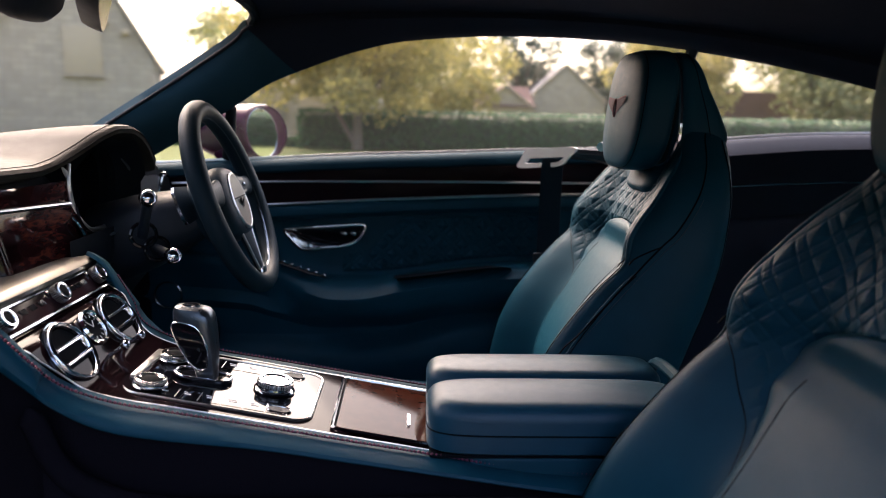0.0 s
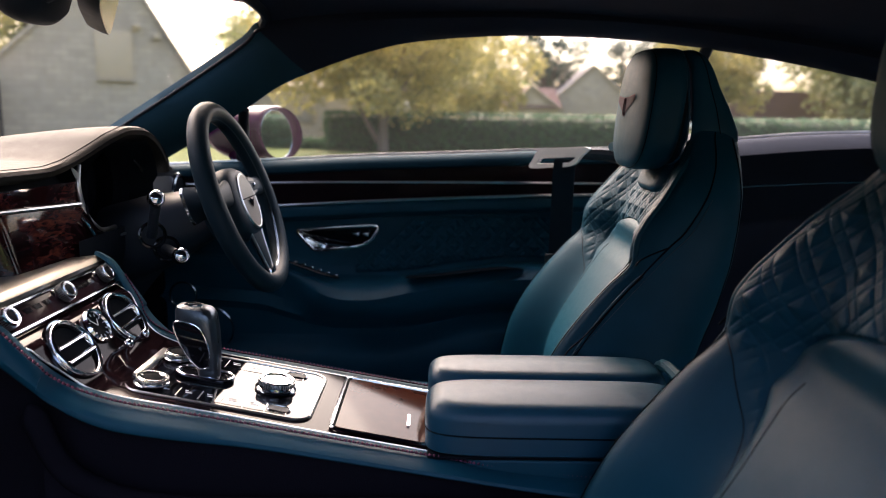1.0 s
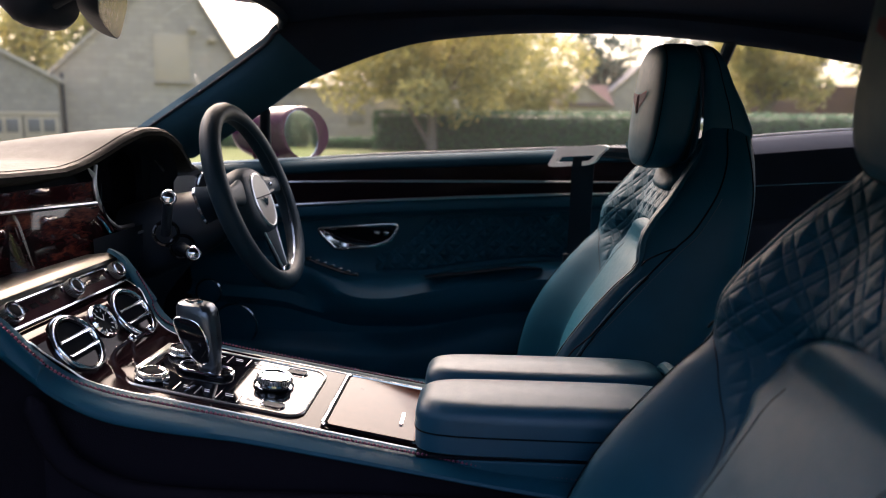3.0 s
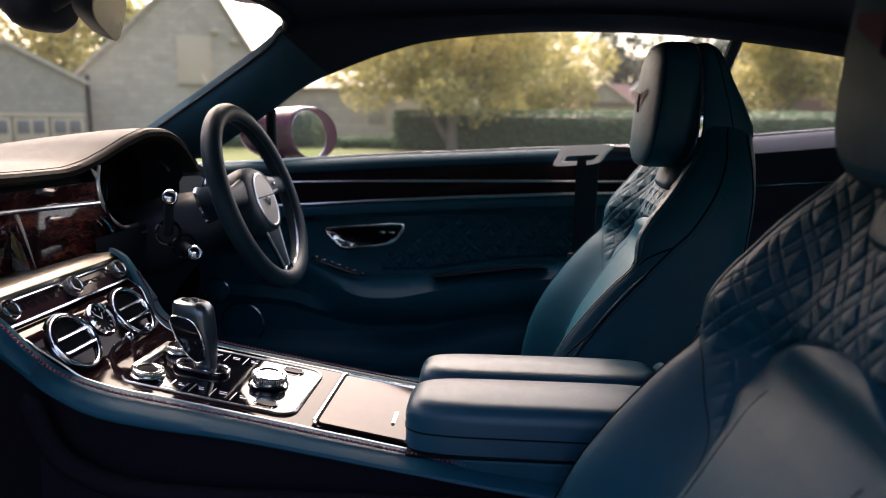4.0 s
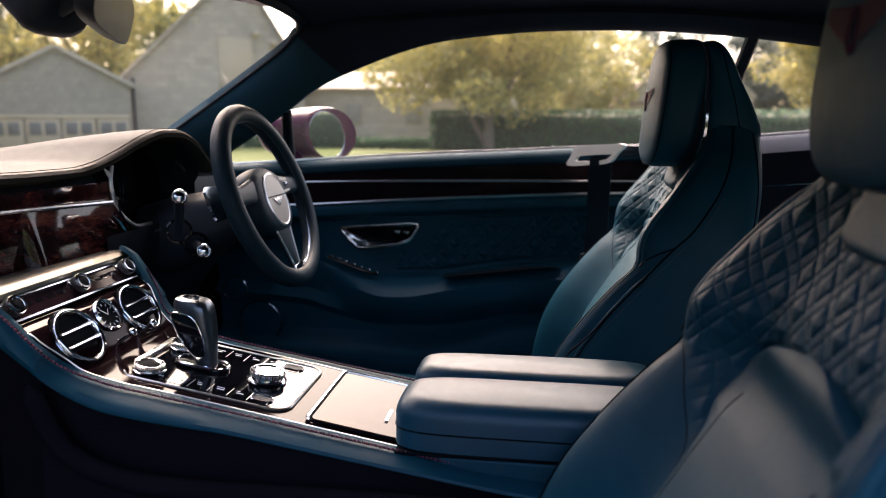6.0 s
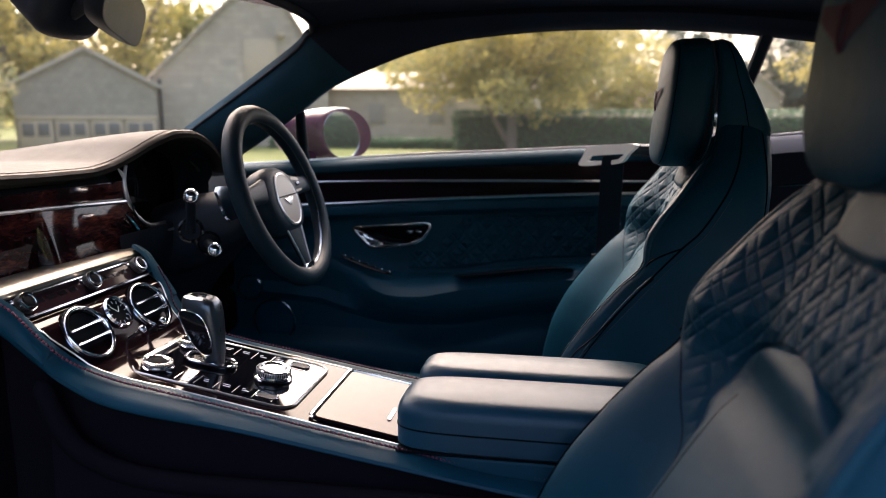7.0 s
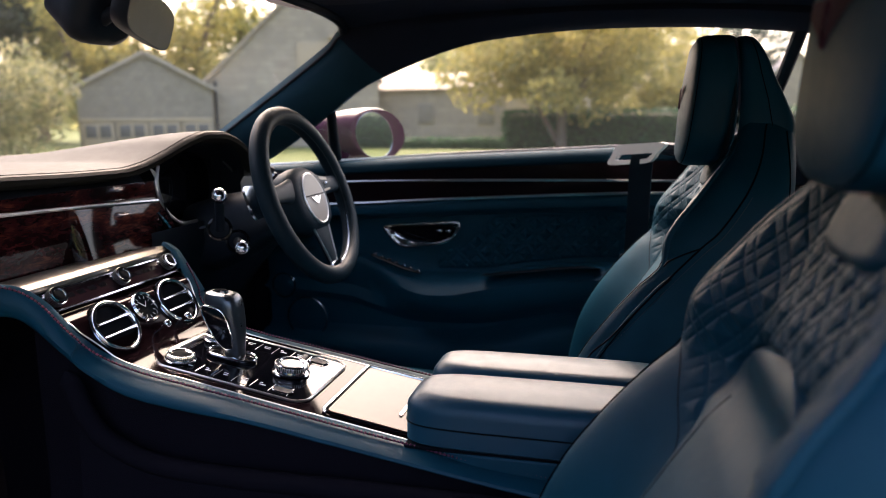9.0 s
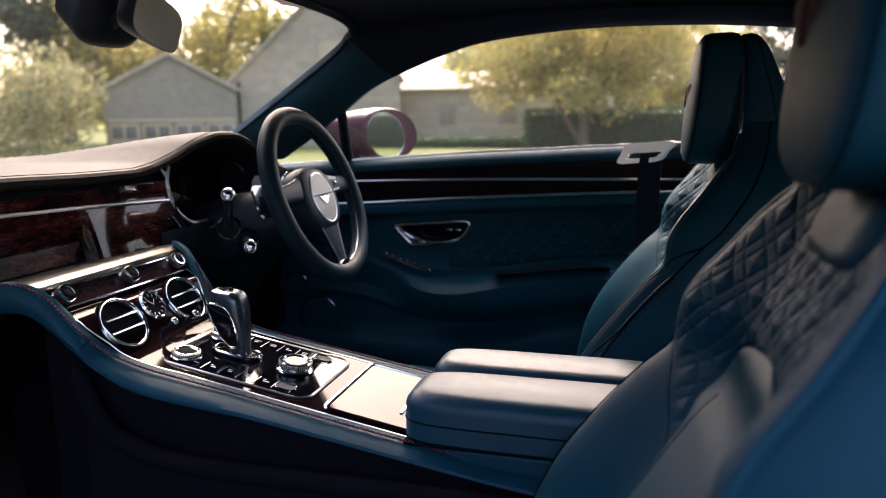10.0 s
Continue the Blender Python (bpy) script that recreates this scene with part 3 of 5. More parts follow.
def dash_row(y):
    x0, z0 = lip_x(y), lip_z(y)
    hump = max(0.0, z0 - 0.950)
    row = [(x0 - 0.035, z0 - 0.022), (x0 - 0.010, z0 - 0.018), (x0 - 0.001, z0 - 0.013), (x0, z0 - 0.007), (x0 - 0.004, z0 - 0.001), (x0 - 0.012, z0 + 0.001)]
    for k in range(1, 15):
        v = k / 14
        base = lerp(lerp(z0 - hump, max(z0 - hump, 0.9495), smooth(0.0, 0.12, v)), 0.937, v) + 0.005 * math.sin(math.pi * v) * (1 if z0 > 0.94 else 0.5)
        row.append((lerp(x0 - 0.012, -0.93, v ** 1.15), base + 0.001 + hump * (1 - smooth(-0.02, 0.78, v))))
    return [(x, y, z) for x, z in row]


YS = [lerp(-0.75, 0.745, k / 110) for k in range(111)]
part("dash_top", skin([dash_row(y) for y in YS], close=False), LEATHER_DASH, dash, "warm-lit dark leather top pad")
part("stitching", tube([(lip_x(y) + 0.0006, y, lip_z(y) - 0.006) for y in YS], 0.0011, 5), SEAM, dash)
part("stitching", tube([dash_row(y)[5] for y in YS if y < 0.52], 0.0008, 5), SEAM, dash)
# dark panel below the lip, stands in for the shadow of its overhang
part("lip_shade_panel", sheet(60, 2, lambda u, v: (-0.264 - 0.02 * v, lerp(-0.74, 0.215, u), lerp(0.912, 0.936, v))), PLASTIC, dash)
# veneer fascia
strip_z = track((-0.74, 0.922), (-0.137, 0.902), (0.20, 0.8865))


def fascia(u, v):
    y = lerp(-0.735, 0.208, u)
    return (-0.2535 + (0.026 * smooth(0.018, 0.028, y) - 0.006) * max(0.0, 0.78 - v) / 0.78 + 0.085 * max(0.0, y - 0.028) - 0.05 * max(0, (-y - 0.35) / 0.4) ** 2, y + 0.030 * (1 - v) * (u > 0.98), lerp(0.808, 0.920, v))


part("fascia", sheet(160, 28, fascia), VENEER, dash, "dark lacquered burr veneer fascia")
part("chrome_strip", tube([(-0.2490 - 0.05 * max(0, (-y - 0.35) / 0.4) ** 2 + 0.085 * max(0.0, y - 0.028), y, strip_z(y)) for y in [lerp(-0.735, 0.20, k / 80) for k in range(81)]], 0.0032, 8), SATIN, dash, "thin bright metal strip")
# curved chrome between fascia and instruments
part("chrome_arc", tube(spline([(-0.238, 0.214, 0.944), (-0.237, 0.206, 0.924), (-0.236, 0.204, 0.908), (-0.236, 0.210, 0.888), (-0.235, 0.221, 0.866), (-0.234, 0.239, 0.850), (-0.233, 0.263, 0.838), (-0.232, 0.302, 0.836), (-0.231, 0.349, 0.837), (-0.230, 0.400, 0.836), (-0.234, 0.46, 0.842)], 48), [0.0030 + 0.0012 * math.sin(math.pi * k / 47) for k in range(48)], 8), SATIN, dash, "curved bright rim round the instruments")
part("chrome_foot", tube(spline([(-0.227, 0.186, 0.868), (-0.224, 0.196, 0.853), (-0.222, 0.212, 0.832), (-0.220, 0.224, 0.818)], 16), [0.0018 + 0.0045 * math.sin(math.pi * (k + 1) / 17) for k in range(16)], 8, flat=0.6), CHROME, dash, "polished chrome foot of the fascia")
part("chrome_tip", tube([(-0.240, 0.196, 0.940), (-0.239, 0.204, 0.932), (-0.238, 0.206, 0.920)], [0.002, 0.005, 0.001], 8, flat=0.5), GREYPART, dash)
# instrument cavity
rim, back = [], []
for k in range(48):
    a = 2 * math.pi * k / 48
    cy, cz = math.copysign(abs(math.cos(a)) ** 0.75, math.cos(a)), math.copysign(abs(math.sin(a)) ** 0.75, math.sin(a))
    y = 0.368 + (0.102 if cy > 0 else 0.157) * cy
    z = 0.895 + 0.072 * cz
    if cz > 0:
        z = lerp(0.895, lip_z(y) - 0.014, cz)
    rim.append(Vector((lip_x(y) - 0.008 if cz > 0 else -0.228, y, z)))
    back.append(Vector((-0.318, 0.368 + (0.110 if cy > 0 else 0.148) * cy, 0.895 + 0.066 * cz)))
part("instrument_cowl", skin([rim, back], caps=False), PLASTIC, dash)
part("instrument_glass", skin([[p + Vector((0.012, 0, 0)) for p in back], [p + Vector((0.008, 0, 0)) for p in back]]), GLOSS, dash, "unlit black instrument display")
for dy in (0.30,):
    part("dial_ring", tube([Vector((-0.303, dy + 0.045 * math.cos(a), 0.895 + 0.045 * math.sin(a))) for a in (2 * math.pi * k / 40 for k in range(40))], 0.0007, 6, closed=True), SMOKED, dash)
part("under_lip", tube(spline([(-0.226, 0.262, 0.826), (-0.215, 0.30, 0.826), (-0.21, 0.37, 0.829), (-0.22, 0.46, 0.830)], 20), 0.0025, 6), SATIN, dash, "satin lip below the instruments")
# knee panels
def knee(u, v):
    y = lerp(0.150, 0.75, u)
    x = lerp(-0.215, -0.36, smooth(0.1, 1.0, v)) - 0.03 * smooth(0.8, 1.0, u)
    return (x, y, lerp(0.838, 0.56, v))


part("knee_panel", sheet(24, 16, knee), PLASTIC, dash)
part("lower_dash", sheet(20, 4, lambda u, v: (lerp(-0.225, -0.52, v), lerp(-0.74, -0.145, u), lerp(0.795, 0.55, v ** 0.7))), PLASTIC, dash)
part("end_vent", tube([(-0.246, 0.652 + 0.034 * math.cos(a), 0.862 + 0.034 * math.sin(a)) for a in (2 * math.pi * k / 32 for k in range(32))], 0.005, 8, closed=True), SMOKED, dash)
part("end_vent_throat", lathe([(0.032, 0.0), (0.031, 0.002), (0.001, 0.002)], axis_frame((-0.246, 0.652, 0.862), (1, 0, 0)), 28), SEAM, dash)
part("dash_end", sheet(12, 8, lambda u, v: (-0.275, lerp(0.44, 0.75, u), lerp(0.80, min(0.965, lip_z(lerp(0.44, 0.75, u)) - 0.012), v))), PLASTIC, dash)
part("chrome_arc", tube(spline([(-0.250, 0.443, 0.938), (-0.248, 0.467, 0.922), (-0.244, 0.484, 0.902), (-0.242, 0.492, 0.880), (-0.242, 0.488, 0.860), (-0.240, 0.46, 0.842)], 32), [0.0014 + 0.0022 * smooth(0, 14, k) for k in range(32)], 8), SATIN, dash, "curved bright rim round the instruments")
# metal in place of veneer, to give its bright reflection
part("end_panel", skin([[(x, y, z) for y, z in ((0.496, 0.905), (0.545, 0.900), (0.610, 0.897), (0.640, 0.884), (0.664, 0.856), (0.60, 0.848), (0.500, 0.850))] for x in (-0.256, -0.246)]), SATIN, dash, "satin metal panel standing in for brightly reflecting veneer beside the instruments", flat=True)

# ---- steering column, stalks, wheel ----
WC, WN = Vector((-0.043, 0.390, 0.884)), Vector((0.94, 0.0, 0.342)).normalized()
column = thing("steering_column", "black steering column cowl with chrome-tipped stalks", "steering column")
cm = axis_frame(WC - WN * 0.225, WN)
rings = []
for h, ry, rx in ((0.0, 0.085, 0.070), (0.06, 0.086, 0.066), (0.11, 0.075, 0.056), (0.155, 0.060, 0.045), (0.18, 0.052, 0.042)):
    rings.append([cm @ Vector((ry * math.copysign(abs(math.cos(a)) ** 0.7, math.cos(a)), -0.012 + rx * math.copysign(abs(math.sin(a)) ** 0.7, math.sin(a)), h)) for a in (2 * math.pi * k / 36 for k in range(36))])
part("cowl", skin(rings), PLASTIC, column)


def stalk(tip, root, name):
    tip, root = Vector(tip), Vector(root)
    d = (tip - root).normalized()
    s = part("stalk", tube([root, lerp(root, tip, 0.5), tip - d * 0.012], [0.0085, 0.0078, 0.0085], 12), PLASTIC, column, name)
    m = axis_frame(tip, Vector((0.45, -0.85, 0.2)))
    prof = [(0.0085, -0.020), (0.0115, -0.017), (0.0128, -0.012), (0.0115, -0.007), (0.0130, -0.003), (0.0125, 0.002), (0.0105, 0.005), (0.0095, 0.004), (0.0080, 0.0015), (0.004, 0.003), (0.0012, 0.0034)]
    part("knob", lathe(prof, m, 24), CHROME, s, "chrome knob")
    part("socket", tube([root + m.to_3x3() @ Vector((0.019 * math.cos(a), 0.019 * math.sin(a), 0.012)) for a in (2 * math.pi * k / 24 for k in range(24))], 0.003, 6, closed=True), GLOSS, s)


stalk((-0.124, 0.212, 0.896), (-0.150, 0.252, 0.832), "black indicator stalk")
stalk((-0.095, 0.227, 0.805), (-0.150, 0.310, 0.800), "black wiper stalk")

wheel = thing("steering_wheel", "dark leather three-spoke steering wheel with chrome trim", "steering wheel")
wm = axis_frame(WC, WN)


def on_wheel(y, up, out=0.0):
    return wm @ Vector((y, up, out))


R, DROP = 0.1575, 0.005
rim_pts = []
for k in range(96):
    a = 2 * math.pi * k / 96
    r = R
    rim_pts.append(on_wheel(r * math.cos(a), r * math.sin(a) - DROP))
part("rim", tube(rim_pts, 0.0172, 14, closed=True, flat=1.0, up=WN), LEATHER_WHEEL, wheel, "smooth leather-wrapped rim")
part("rim_stitching", tube([on_wheel((R - 0.0155) * math.cos(a), (R - 0.0155) * math.sin(a) - DROP, 0.006) for a in (2 * math.pi * k / 96 for k in range(96))], 0.0010, 5, closed=True), STITCH, wheel)
for s in (-1, 1):
    rings = []
    for t in (0, 0.25, 0.5, 0.75, 1.0):
        y = s * lerp(0.045, R - 0.008, t)
        hh = lerp(0.026, 0.017, math.sin(math.pi * min(1, t * 0.7)))
        c = lerp(0.010, 0.006, t)
        rings.append([on_wheel(y, c + hh * math.copysign(abs(math.sin(a)) ** 0.7, math.sin(a)), -0.004 + 0.009 * math.cos(a)) for a in (2 * math.pi * k / 20 for k in range(20))])
    spoke = part("spoke", skin(rings), LEATHER_WHEEL, wheel)
    if s > 0:
        part("switch_pod", skin([[on_wheel(s * y, z, o) for y, z in ((0.060, 0.026), (0.092, 0.022), (0.100, 0.010), (0.094, -0.004), (0.062, -0.006))] for o in (-0.002, 0.0045)]), CAPGREY, spoke, "satin metal switch pod")
        part("switch_roller", box(0, 0, 0, 0.009, 0.008, 0.006, 0.003, m=Matrix.Translation(on_wheel(s * 0.080, 0.010, 0.006)) @ wm.to_3x3().to_4x4()), SMOKED, spoke, "smoked chrome switch roller")
    part("paddle", skin([[on_wheel(s * y, z, o) for y, z in ((0.072, 0.038), (0.128, 0.042), (0.138, 0.034), (0.140, 0.010), (0.138, -0.010), (0.129, -0.020), (0.076, -0.018))] for o in (-0.052, -0.047)]), SMOKED, spoke, "chrome shift paddle")
# lower spoke: a tapering leather panel edged with bright lines
rows = []
for k in range(13):
    t = k / 12
    hw, up = lerp(0.046, 0.011, t ** 0.8), lerp(-0.040, -R + 0.010, t)
    rows.append([on_wheel(hw * c, up, o) for c, o in ((-1, -0.006), (-1, 0.001), (-0.7, 0.004), (0, 0.0055), (0.7, 0.004), (1, 0.001), (1, -0.006))])
leg = part("lower_spoke", skin(rows, caps=False), LEATHER_WHEEL, wheel, "tapering leather lower spoke")
for side, col in ((-1, 1), (1, 5)):
    part("spoke_trim", tube([Vector(q[col]) for q in rows], 0.0024, 6), SATIN, leg, "bright edge")
for s in (-1, 1):
    arc = [on_wheel(s * (R - 0.0165) * math.cos(a), (R - 0.0165) * math.sin(a) - DROP, 0.004) for a in (radians(lerp(-12, -78, k / 24)) for k in range(25))]
    part("rim_trim", tube(arc, [0.0006 + 0.0014 * smooth(0, 6, k) for k in range(25)], 8, flat=0.6), SMOKED, wheel, "bright inlay inside the rim")
part("lower_badge", box(0, 0, 0, 0.050, 0.016, 0.008, 0.003, m=Matrix.Translation(on_wheel(0, -R + 0.012, 0.004)) @ wm.to_3x3().to_4x4()), CHROME, wheel, "chrome lower bridge")
rings = []
HO, HU = -0.022, -0.014
for sc, o in ((1.02, -0.034), (1.20, -0.008), (1.24, 0.006), (1.20, 0.018), (1.06, 0.027), (0.82, 0.031), (0.5, 0.033)):
    rings.append([on_wheel(0.062 * sc * math.copysign(abs(math.cos(a)) ** 0.8, math.cos(a)), HU + 0.054 * sc * math.copysign(abs(math.sin(a)) ** 0.8, math.sin(a)), o + HO) for a in (2 * math.pi * k / 40 for k in range(40))])
hub = part("airbag_pad", skin(rings), LEATHER_WHEEL, wheel)
part("emblem_ring", tube([on_wheel(0.042 * math.cos(a), HU + 0.048 * math.sin(a), 0.031 + HO) for a in (2 * math.pi * k / 48 for k in range(48))], 0.0030, 8, closed=True), SATIN, hub, "satin ring")
part("emblem_disc", skin([[on_wheel(0.041 * math.cos(a), HU + 0.047 * math.sin(a), o + HO) for a in (2 * math.pi * k / 40 for k in range(40))] for o in (0.030, 0.0335)]), CAPGREY, hub, "pale satin oval centre cap")
part("cap_line", tube([on_wheel(y, HU + 0.006, 0.0342 + HO) for y in (-0.039, 0.0, 0.039)], 0.0011, 5), SEAM, hub)
part("emblem", skin([[on_wheel(y, HU + z, o + HO) for y, z in ((-0.020, 0.003), (-0.008, 0.0), (0.0, 0.004), (0.008, 0.0), (0.020, 0.003), (0.010, -0.006), (0.0, -0.013), (-0.010, -0.006))] for o in (0.0335, 0.0355)]), CHROME, hub, "plain chrome wing shape")
part("hub_boot", lathe([(0.046, -0.06), (0.046, -0.03), (0.052, -0.02)], wm, 32), PLASTIC, wheel)

# ---- rear-view mirror ----
rv = thing("rearview_mirror", "frameless interior mirror on a black camera housing", "mirror")
m_right, m_left = Vector((-0.133, 0.121, 1.149)), Vector((-0.060, -0.070, 1.164))
mc, my, mz = (m_right + m_left) / 2, (m_right - m_left) / 2, Vector((0.0075, 0.004, 0.030))
mring = []
for k in range(48):
    a = 2 * math.pi * k / 48
    mring.append((math.copysign(abs(math.cos(a)) ** 0.45, math.cos(a)), math.copysign(abs(math.sin(a)) ** 0.55, math.sin(a))))
nrm = my.cross(mz).normalized()
if nrm.x < 0:
    nrm = -nrm
part("shell", skin([[mc + my * a * s + mz * b * s + nrm * o for a, b in mring] for s, o in ((0.72, -0.026), (0.93, -0.023), (0.99, -0.016), (1.03, -0.006), (1.03, 0.001))]), PLASTIC, rv)
part("glass", skin([[mc + my * a * s + mz * b * s + nrm * o for a, b in mring] for s, o in ((1.0, 0.0), (1.0, 0.0015))]), PALED_MIRROR, rv, flat=True)
part("ball_joint", tube([mc - nrm * 0.02, mc - nrm * 0.045, (-0.175, 0.022, 1.160)], [0.010, 0.008, 0.012], 10), PLASTIC, rv)
rings = []
for t in range(9):
    v = t / 8
    c = Vector((lerp(-0.165, -0.235, v), 0.038, lerp(1.157, 1.200, v)))
    s = (0.62, 0.92, 1.04, 1.06, 1.0, 0.95, 0.9, 0.85, 0.8)[t]
    rings.append([c + Vector((0.022 * math.sin(a) * s, 0.055 * s * math.copysign(abs(math.cos(a)) ** 0.6, math.cos(a)), 0.038 * s * math.copysign(abs(math.sin(a)) ** 0.6, math.sin(a)))) for a in (2 * math.pi * k / 28 for k in range(28))])
part("camera_housing", skin(rings), PLASTIC, rv)


# ---- centre console ----
console = thing("centre_console", "centre console with dark veneer, chrome and navy leather flanks", "console")
E_EDGE = [(0.52, -0.100, 0.614), (0.40, -0.098, 0.623), (0.30, -0.097, 0.639), (0.20, -0.097, 0.656), (0.10, -0.097, 0.6735), (0.0, -0.098, 0.691), (-0.06, -0.104, 0.705), (-0.104, -0.118, 0.728), (-0.127, -0.137, 0.760), (-0.157, -0.152, 0.803),
          (-0.182, -0.172, 0.824), (-0.205, -0.21, 0.828), (-0.215, -0.35, 0.828), (-0.235, -0.74, 0.828)]
G_EDGE = [(0.52, -0.140, 0.600), (0.40, -0.138, 0.615), (0.30, -0.137, 0.630), (0.20, -0.136, 0.645), (0.10, -0.136, 0.660), (0.0, -0.138, 0.671), (-0.06, -0.142, 0.684), (-0.104, -0.150, 0.710), (-0.130, -0.158, 0.737), (-0.175, -0.168, 0.779),
          (-0.205, -0.188, 0.789), (-0.220, -0.22, 0.793), (-0.228, -0.35, 0.795), (-0.245, -0.74, 0.795)]
e_all, g_all = spline(E_EDGE, 131), spline(G_EDGE, 131)


def flank(side, stop):
    rings = []
    for a, b in zip(e_all[:stop], g_all[:stop]):
        if side < 0:
            w = 1 - smooth(-0.125, -0.06, a.x)
            a = Vector((a.x, max(a.y, -0.156) + 0.016 * w, a.z))
            b = Vector((b.x, max(b.y, -0.176) + 0.016 * w, b.z + 0.020 * w))
        out = Vector((0.35 if a.x < -0.12 else 0.0, -1, 0.25)).normalized()
        inner = a + Vector((0, 0.006, -0.004)) if a.y > -0.16 else a + Vector((-0.02, 0.0, -0.002))
        rings.append([inner, a + Vector((0, 0.001, 0.001)), lerp(a, b, 0.06) + out * 0.004, lerp(a, b, 0.25) + out * 0.009, lerp(a, b, 0.5) + out * 0.011, lerp(a, b, 0.75) + out * 0.009, lerp(a, b, 0.94) + out * 0.003, b, b + Vector((-0.006, 0.02, -0.006))])
    return skin([[Vector((p.x, p.y * side, p.z)) for p in r] for r in rings], close=False)


part("flank", flank(1, 131), LEATHER, console, "navy leather flank")
part("flank", flank(-1, 103), LEATHER, console, "navy leather flank")
for side, stop in ((1, 131), (-1, 88)):
    line = [lerp(a, b, 0.10) + Vector((0.002 if a.x < -0.12 else 0, -0.0085 + (0.016 * (1 - smooth(-0.125, -0.06, a.x)) if side < 0 else 0), 0.0035)) for a, b in zip(e_all[:stop], g_all[:stop])]
    seam = part("seam", tube([Vector((p.x, p.y * side, p.z)) for p in line], 0.0010, 5), SEAM, console)
    # single raised stitches along the edge
    total = 0.0
    bm = bmesh.new()
    nxt = 0.0
    for p, q in zip(line, line[1:]):
        step = (q - p).length
        while nxt < total + step:
            c = lerp(p, q, (nxt - total) / step)
            d = (q - p).normalized()
            c = Vector((c.x, c.y * side, c.z))
            d = Vector((d.x, d.y * side, d.z))
            tube([c - d * 0.0015, c + Vector((0, -0.0012 * side, 0.0014)), c + d * 0.0015], [0.0011, 0.0018, 0.0011], 6, bm=bm)
            nxt += 0.0052
        total += step
    st = part("stitching", bm, THREAD, console, "burgundy thread stitches")
    st["kind"] = "stuff"
# veneer deck that rises into the stack
DECK = [(0.32, 0.6335), (0.20, 0.6545), (0.10, 0.672), (0.0, 0.690), (-0.05, 0.700), (-0.085, 0.713), (-0.105, 0.731), (-0.1235, 0.755), (-0.134, 0.7685), (-0.152, 0.776), (-0.170, 0.783), (-0.185, 0.796)]
deck_pts = spline([(x, 0, z) for x, z in DECK], 90)
e_half = track(*sorted((p[0], -p[1]) for p in E_EDGE if -0.19 < p[0] < 0.45))


def tuck(x):
    """How much narrower the stack is on the driver's side."""
    return 0.016 * (1 - smooth(-0.125, -0.06, x))


def deck(u, v):
    p = deck_pts[round(u * 89)]
    h = e_half(p.x) - 0.004
    return (p.x, lerp(-h, h - tuck(p.x), v), p.z + 0.002)


part("veneer_deck", sheet(89, 12, deck), DECKWOOD, console, "dark lacquered burr veneer")
part("deck_trim", tube([(p.x, -(e_half(p.x) - 0.003), p.z + 0.002) for p in deck_pts], 0.0010, 6), SATIN, console)
part("deck_trim", tube([(p.x, e_half(p.x) - 0.003 - tuck(p.x), p.z + 0.002) for p in deck_pts], 0.0010, 6), SATIN, console)
g_low = track(*sorted((p[0], p[2] + 0.003) for p in G_EDGE if p[0] > -0.21))
# walls below the flanks and the lower ridge
part("tunnel_wall", sheet(40, 6, lambda u, v: (lerp(0.6, -0.20, u), -0.126 - 0.03 * smooth(0.5, 1, v), lerp(g_low(lerp(0.6, -0.20, u)), 0.30, v))), CARPET, console)
part("tunnel_wall", sheet(40, 6, lambda u, v: (lerp(0.6, -0.55, u), 0.122 + 0.01 * v, lerp(0.64 + 0.08 * smooth(0.55, 0.75, u), 0.30, v))), CARPET, console)
ridge = spline([(0.62, -0.150, 0.590), (0.45, -0.150, 0.596), (0.26, -0.150, 0.597), (0.076, -0.150, 0.595), (-0.021, -0.151, 0.602), (-0.080, -0.152, 0.625), (-0.105, -0.153, 0.652), (-0.120, -0.155, 0.690), (-0.128, -0.157, 0.715)], 60)
part("ridge", tube(ridge, [0.013] * 56 + [0.011, 0.009, 0.006, 0.003], 12), CARPET, console, "dark lower roll")
part("ridge_panel", sheet(50, 3, lambda u, v: (ridge[round(u * 49)].x, -0.158 - 0.02 * v, lerp(ridge[round(u * 49)].z - 0.005, 0.30, v))), CARPET, console)


def deck_z(x):
    return 0.690 - 0.176 * x + 0.002


DECK_N = Vector((0.176, 0, 1)).normalized()


def on_deck(x, y, h=0.0):
    return Vector((x, y, deck_z(x))) + DECK_N * h


def plate(x0, x1, y0, y1, r, h0, h1, n=6):
    pts = []
    for cx, cy, a0 in ((x1 - r, y1 - r, 0), (x0 + r, y1 - r, 90), (x0 + r, y0 + r, 180), (x1 - r, y0 + r, 270)):
        for k in range(n + 1):
            a = radians(a0 + 90 * k / n)
            pts.append((cx + r * math.cos(a), cy + r * math.sin(a)))
    return [[on_deck(x, y, h) for x, y in pts] for h in (h0, h1)]


lo, hi = plate(-0.066, 0.152, -0.077, 0.077, 0.020, -0.002, 0.0014)
part("switch_panel", skin([lo, hi]), SCREEN, console, "gloss black switch panel")
part("panel_rim", tube(plate(-0.067, 0.153, -0.078, 0.078, 0.021, 0, 0.0012)[1], 0.0019, 6, closed=True), SATIN, console, "bright metal rim")
part("knurled_bar", box(-0.062, 0.01, deck_z(-0.062) + 0.004, 0.010, 0.10, 0.007, 0.002, m=pose(0, 0, 0, 0, 10, 0)), SATIN, console)
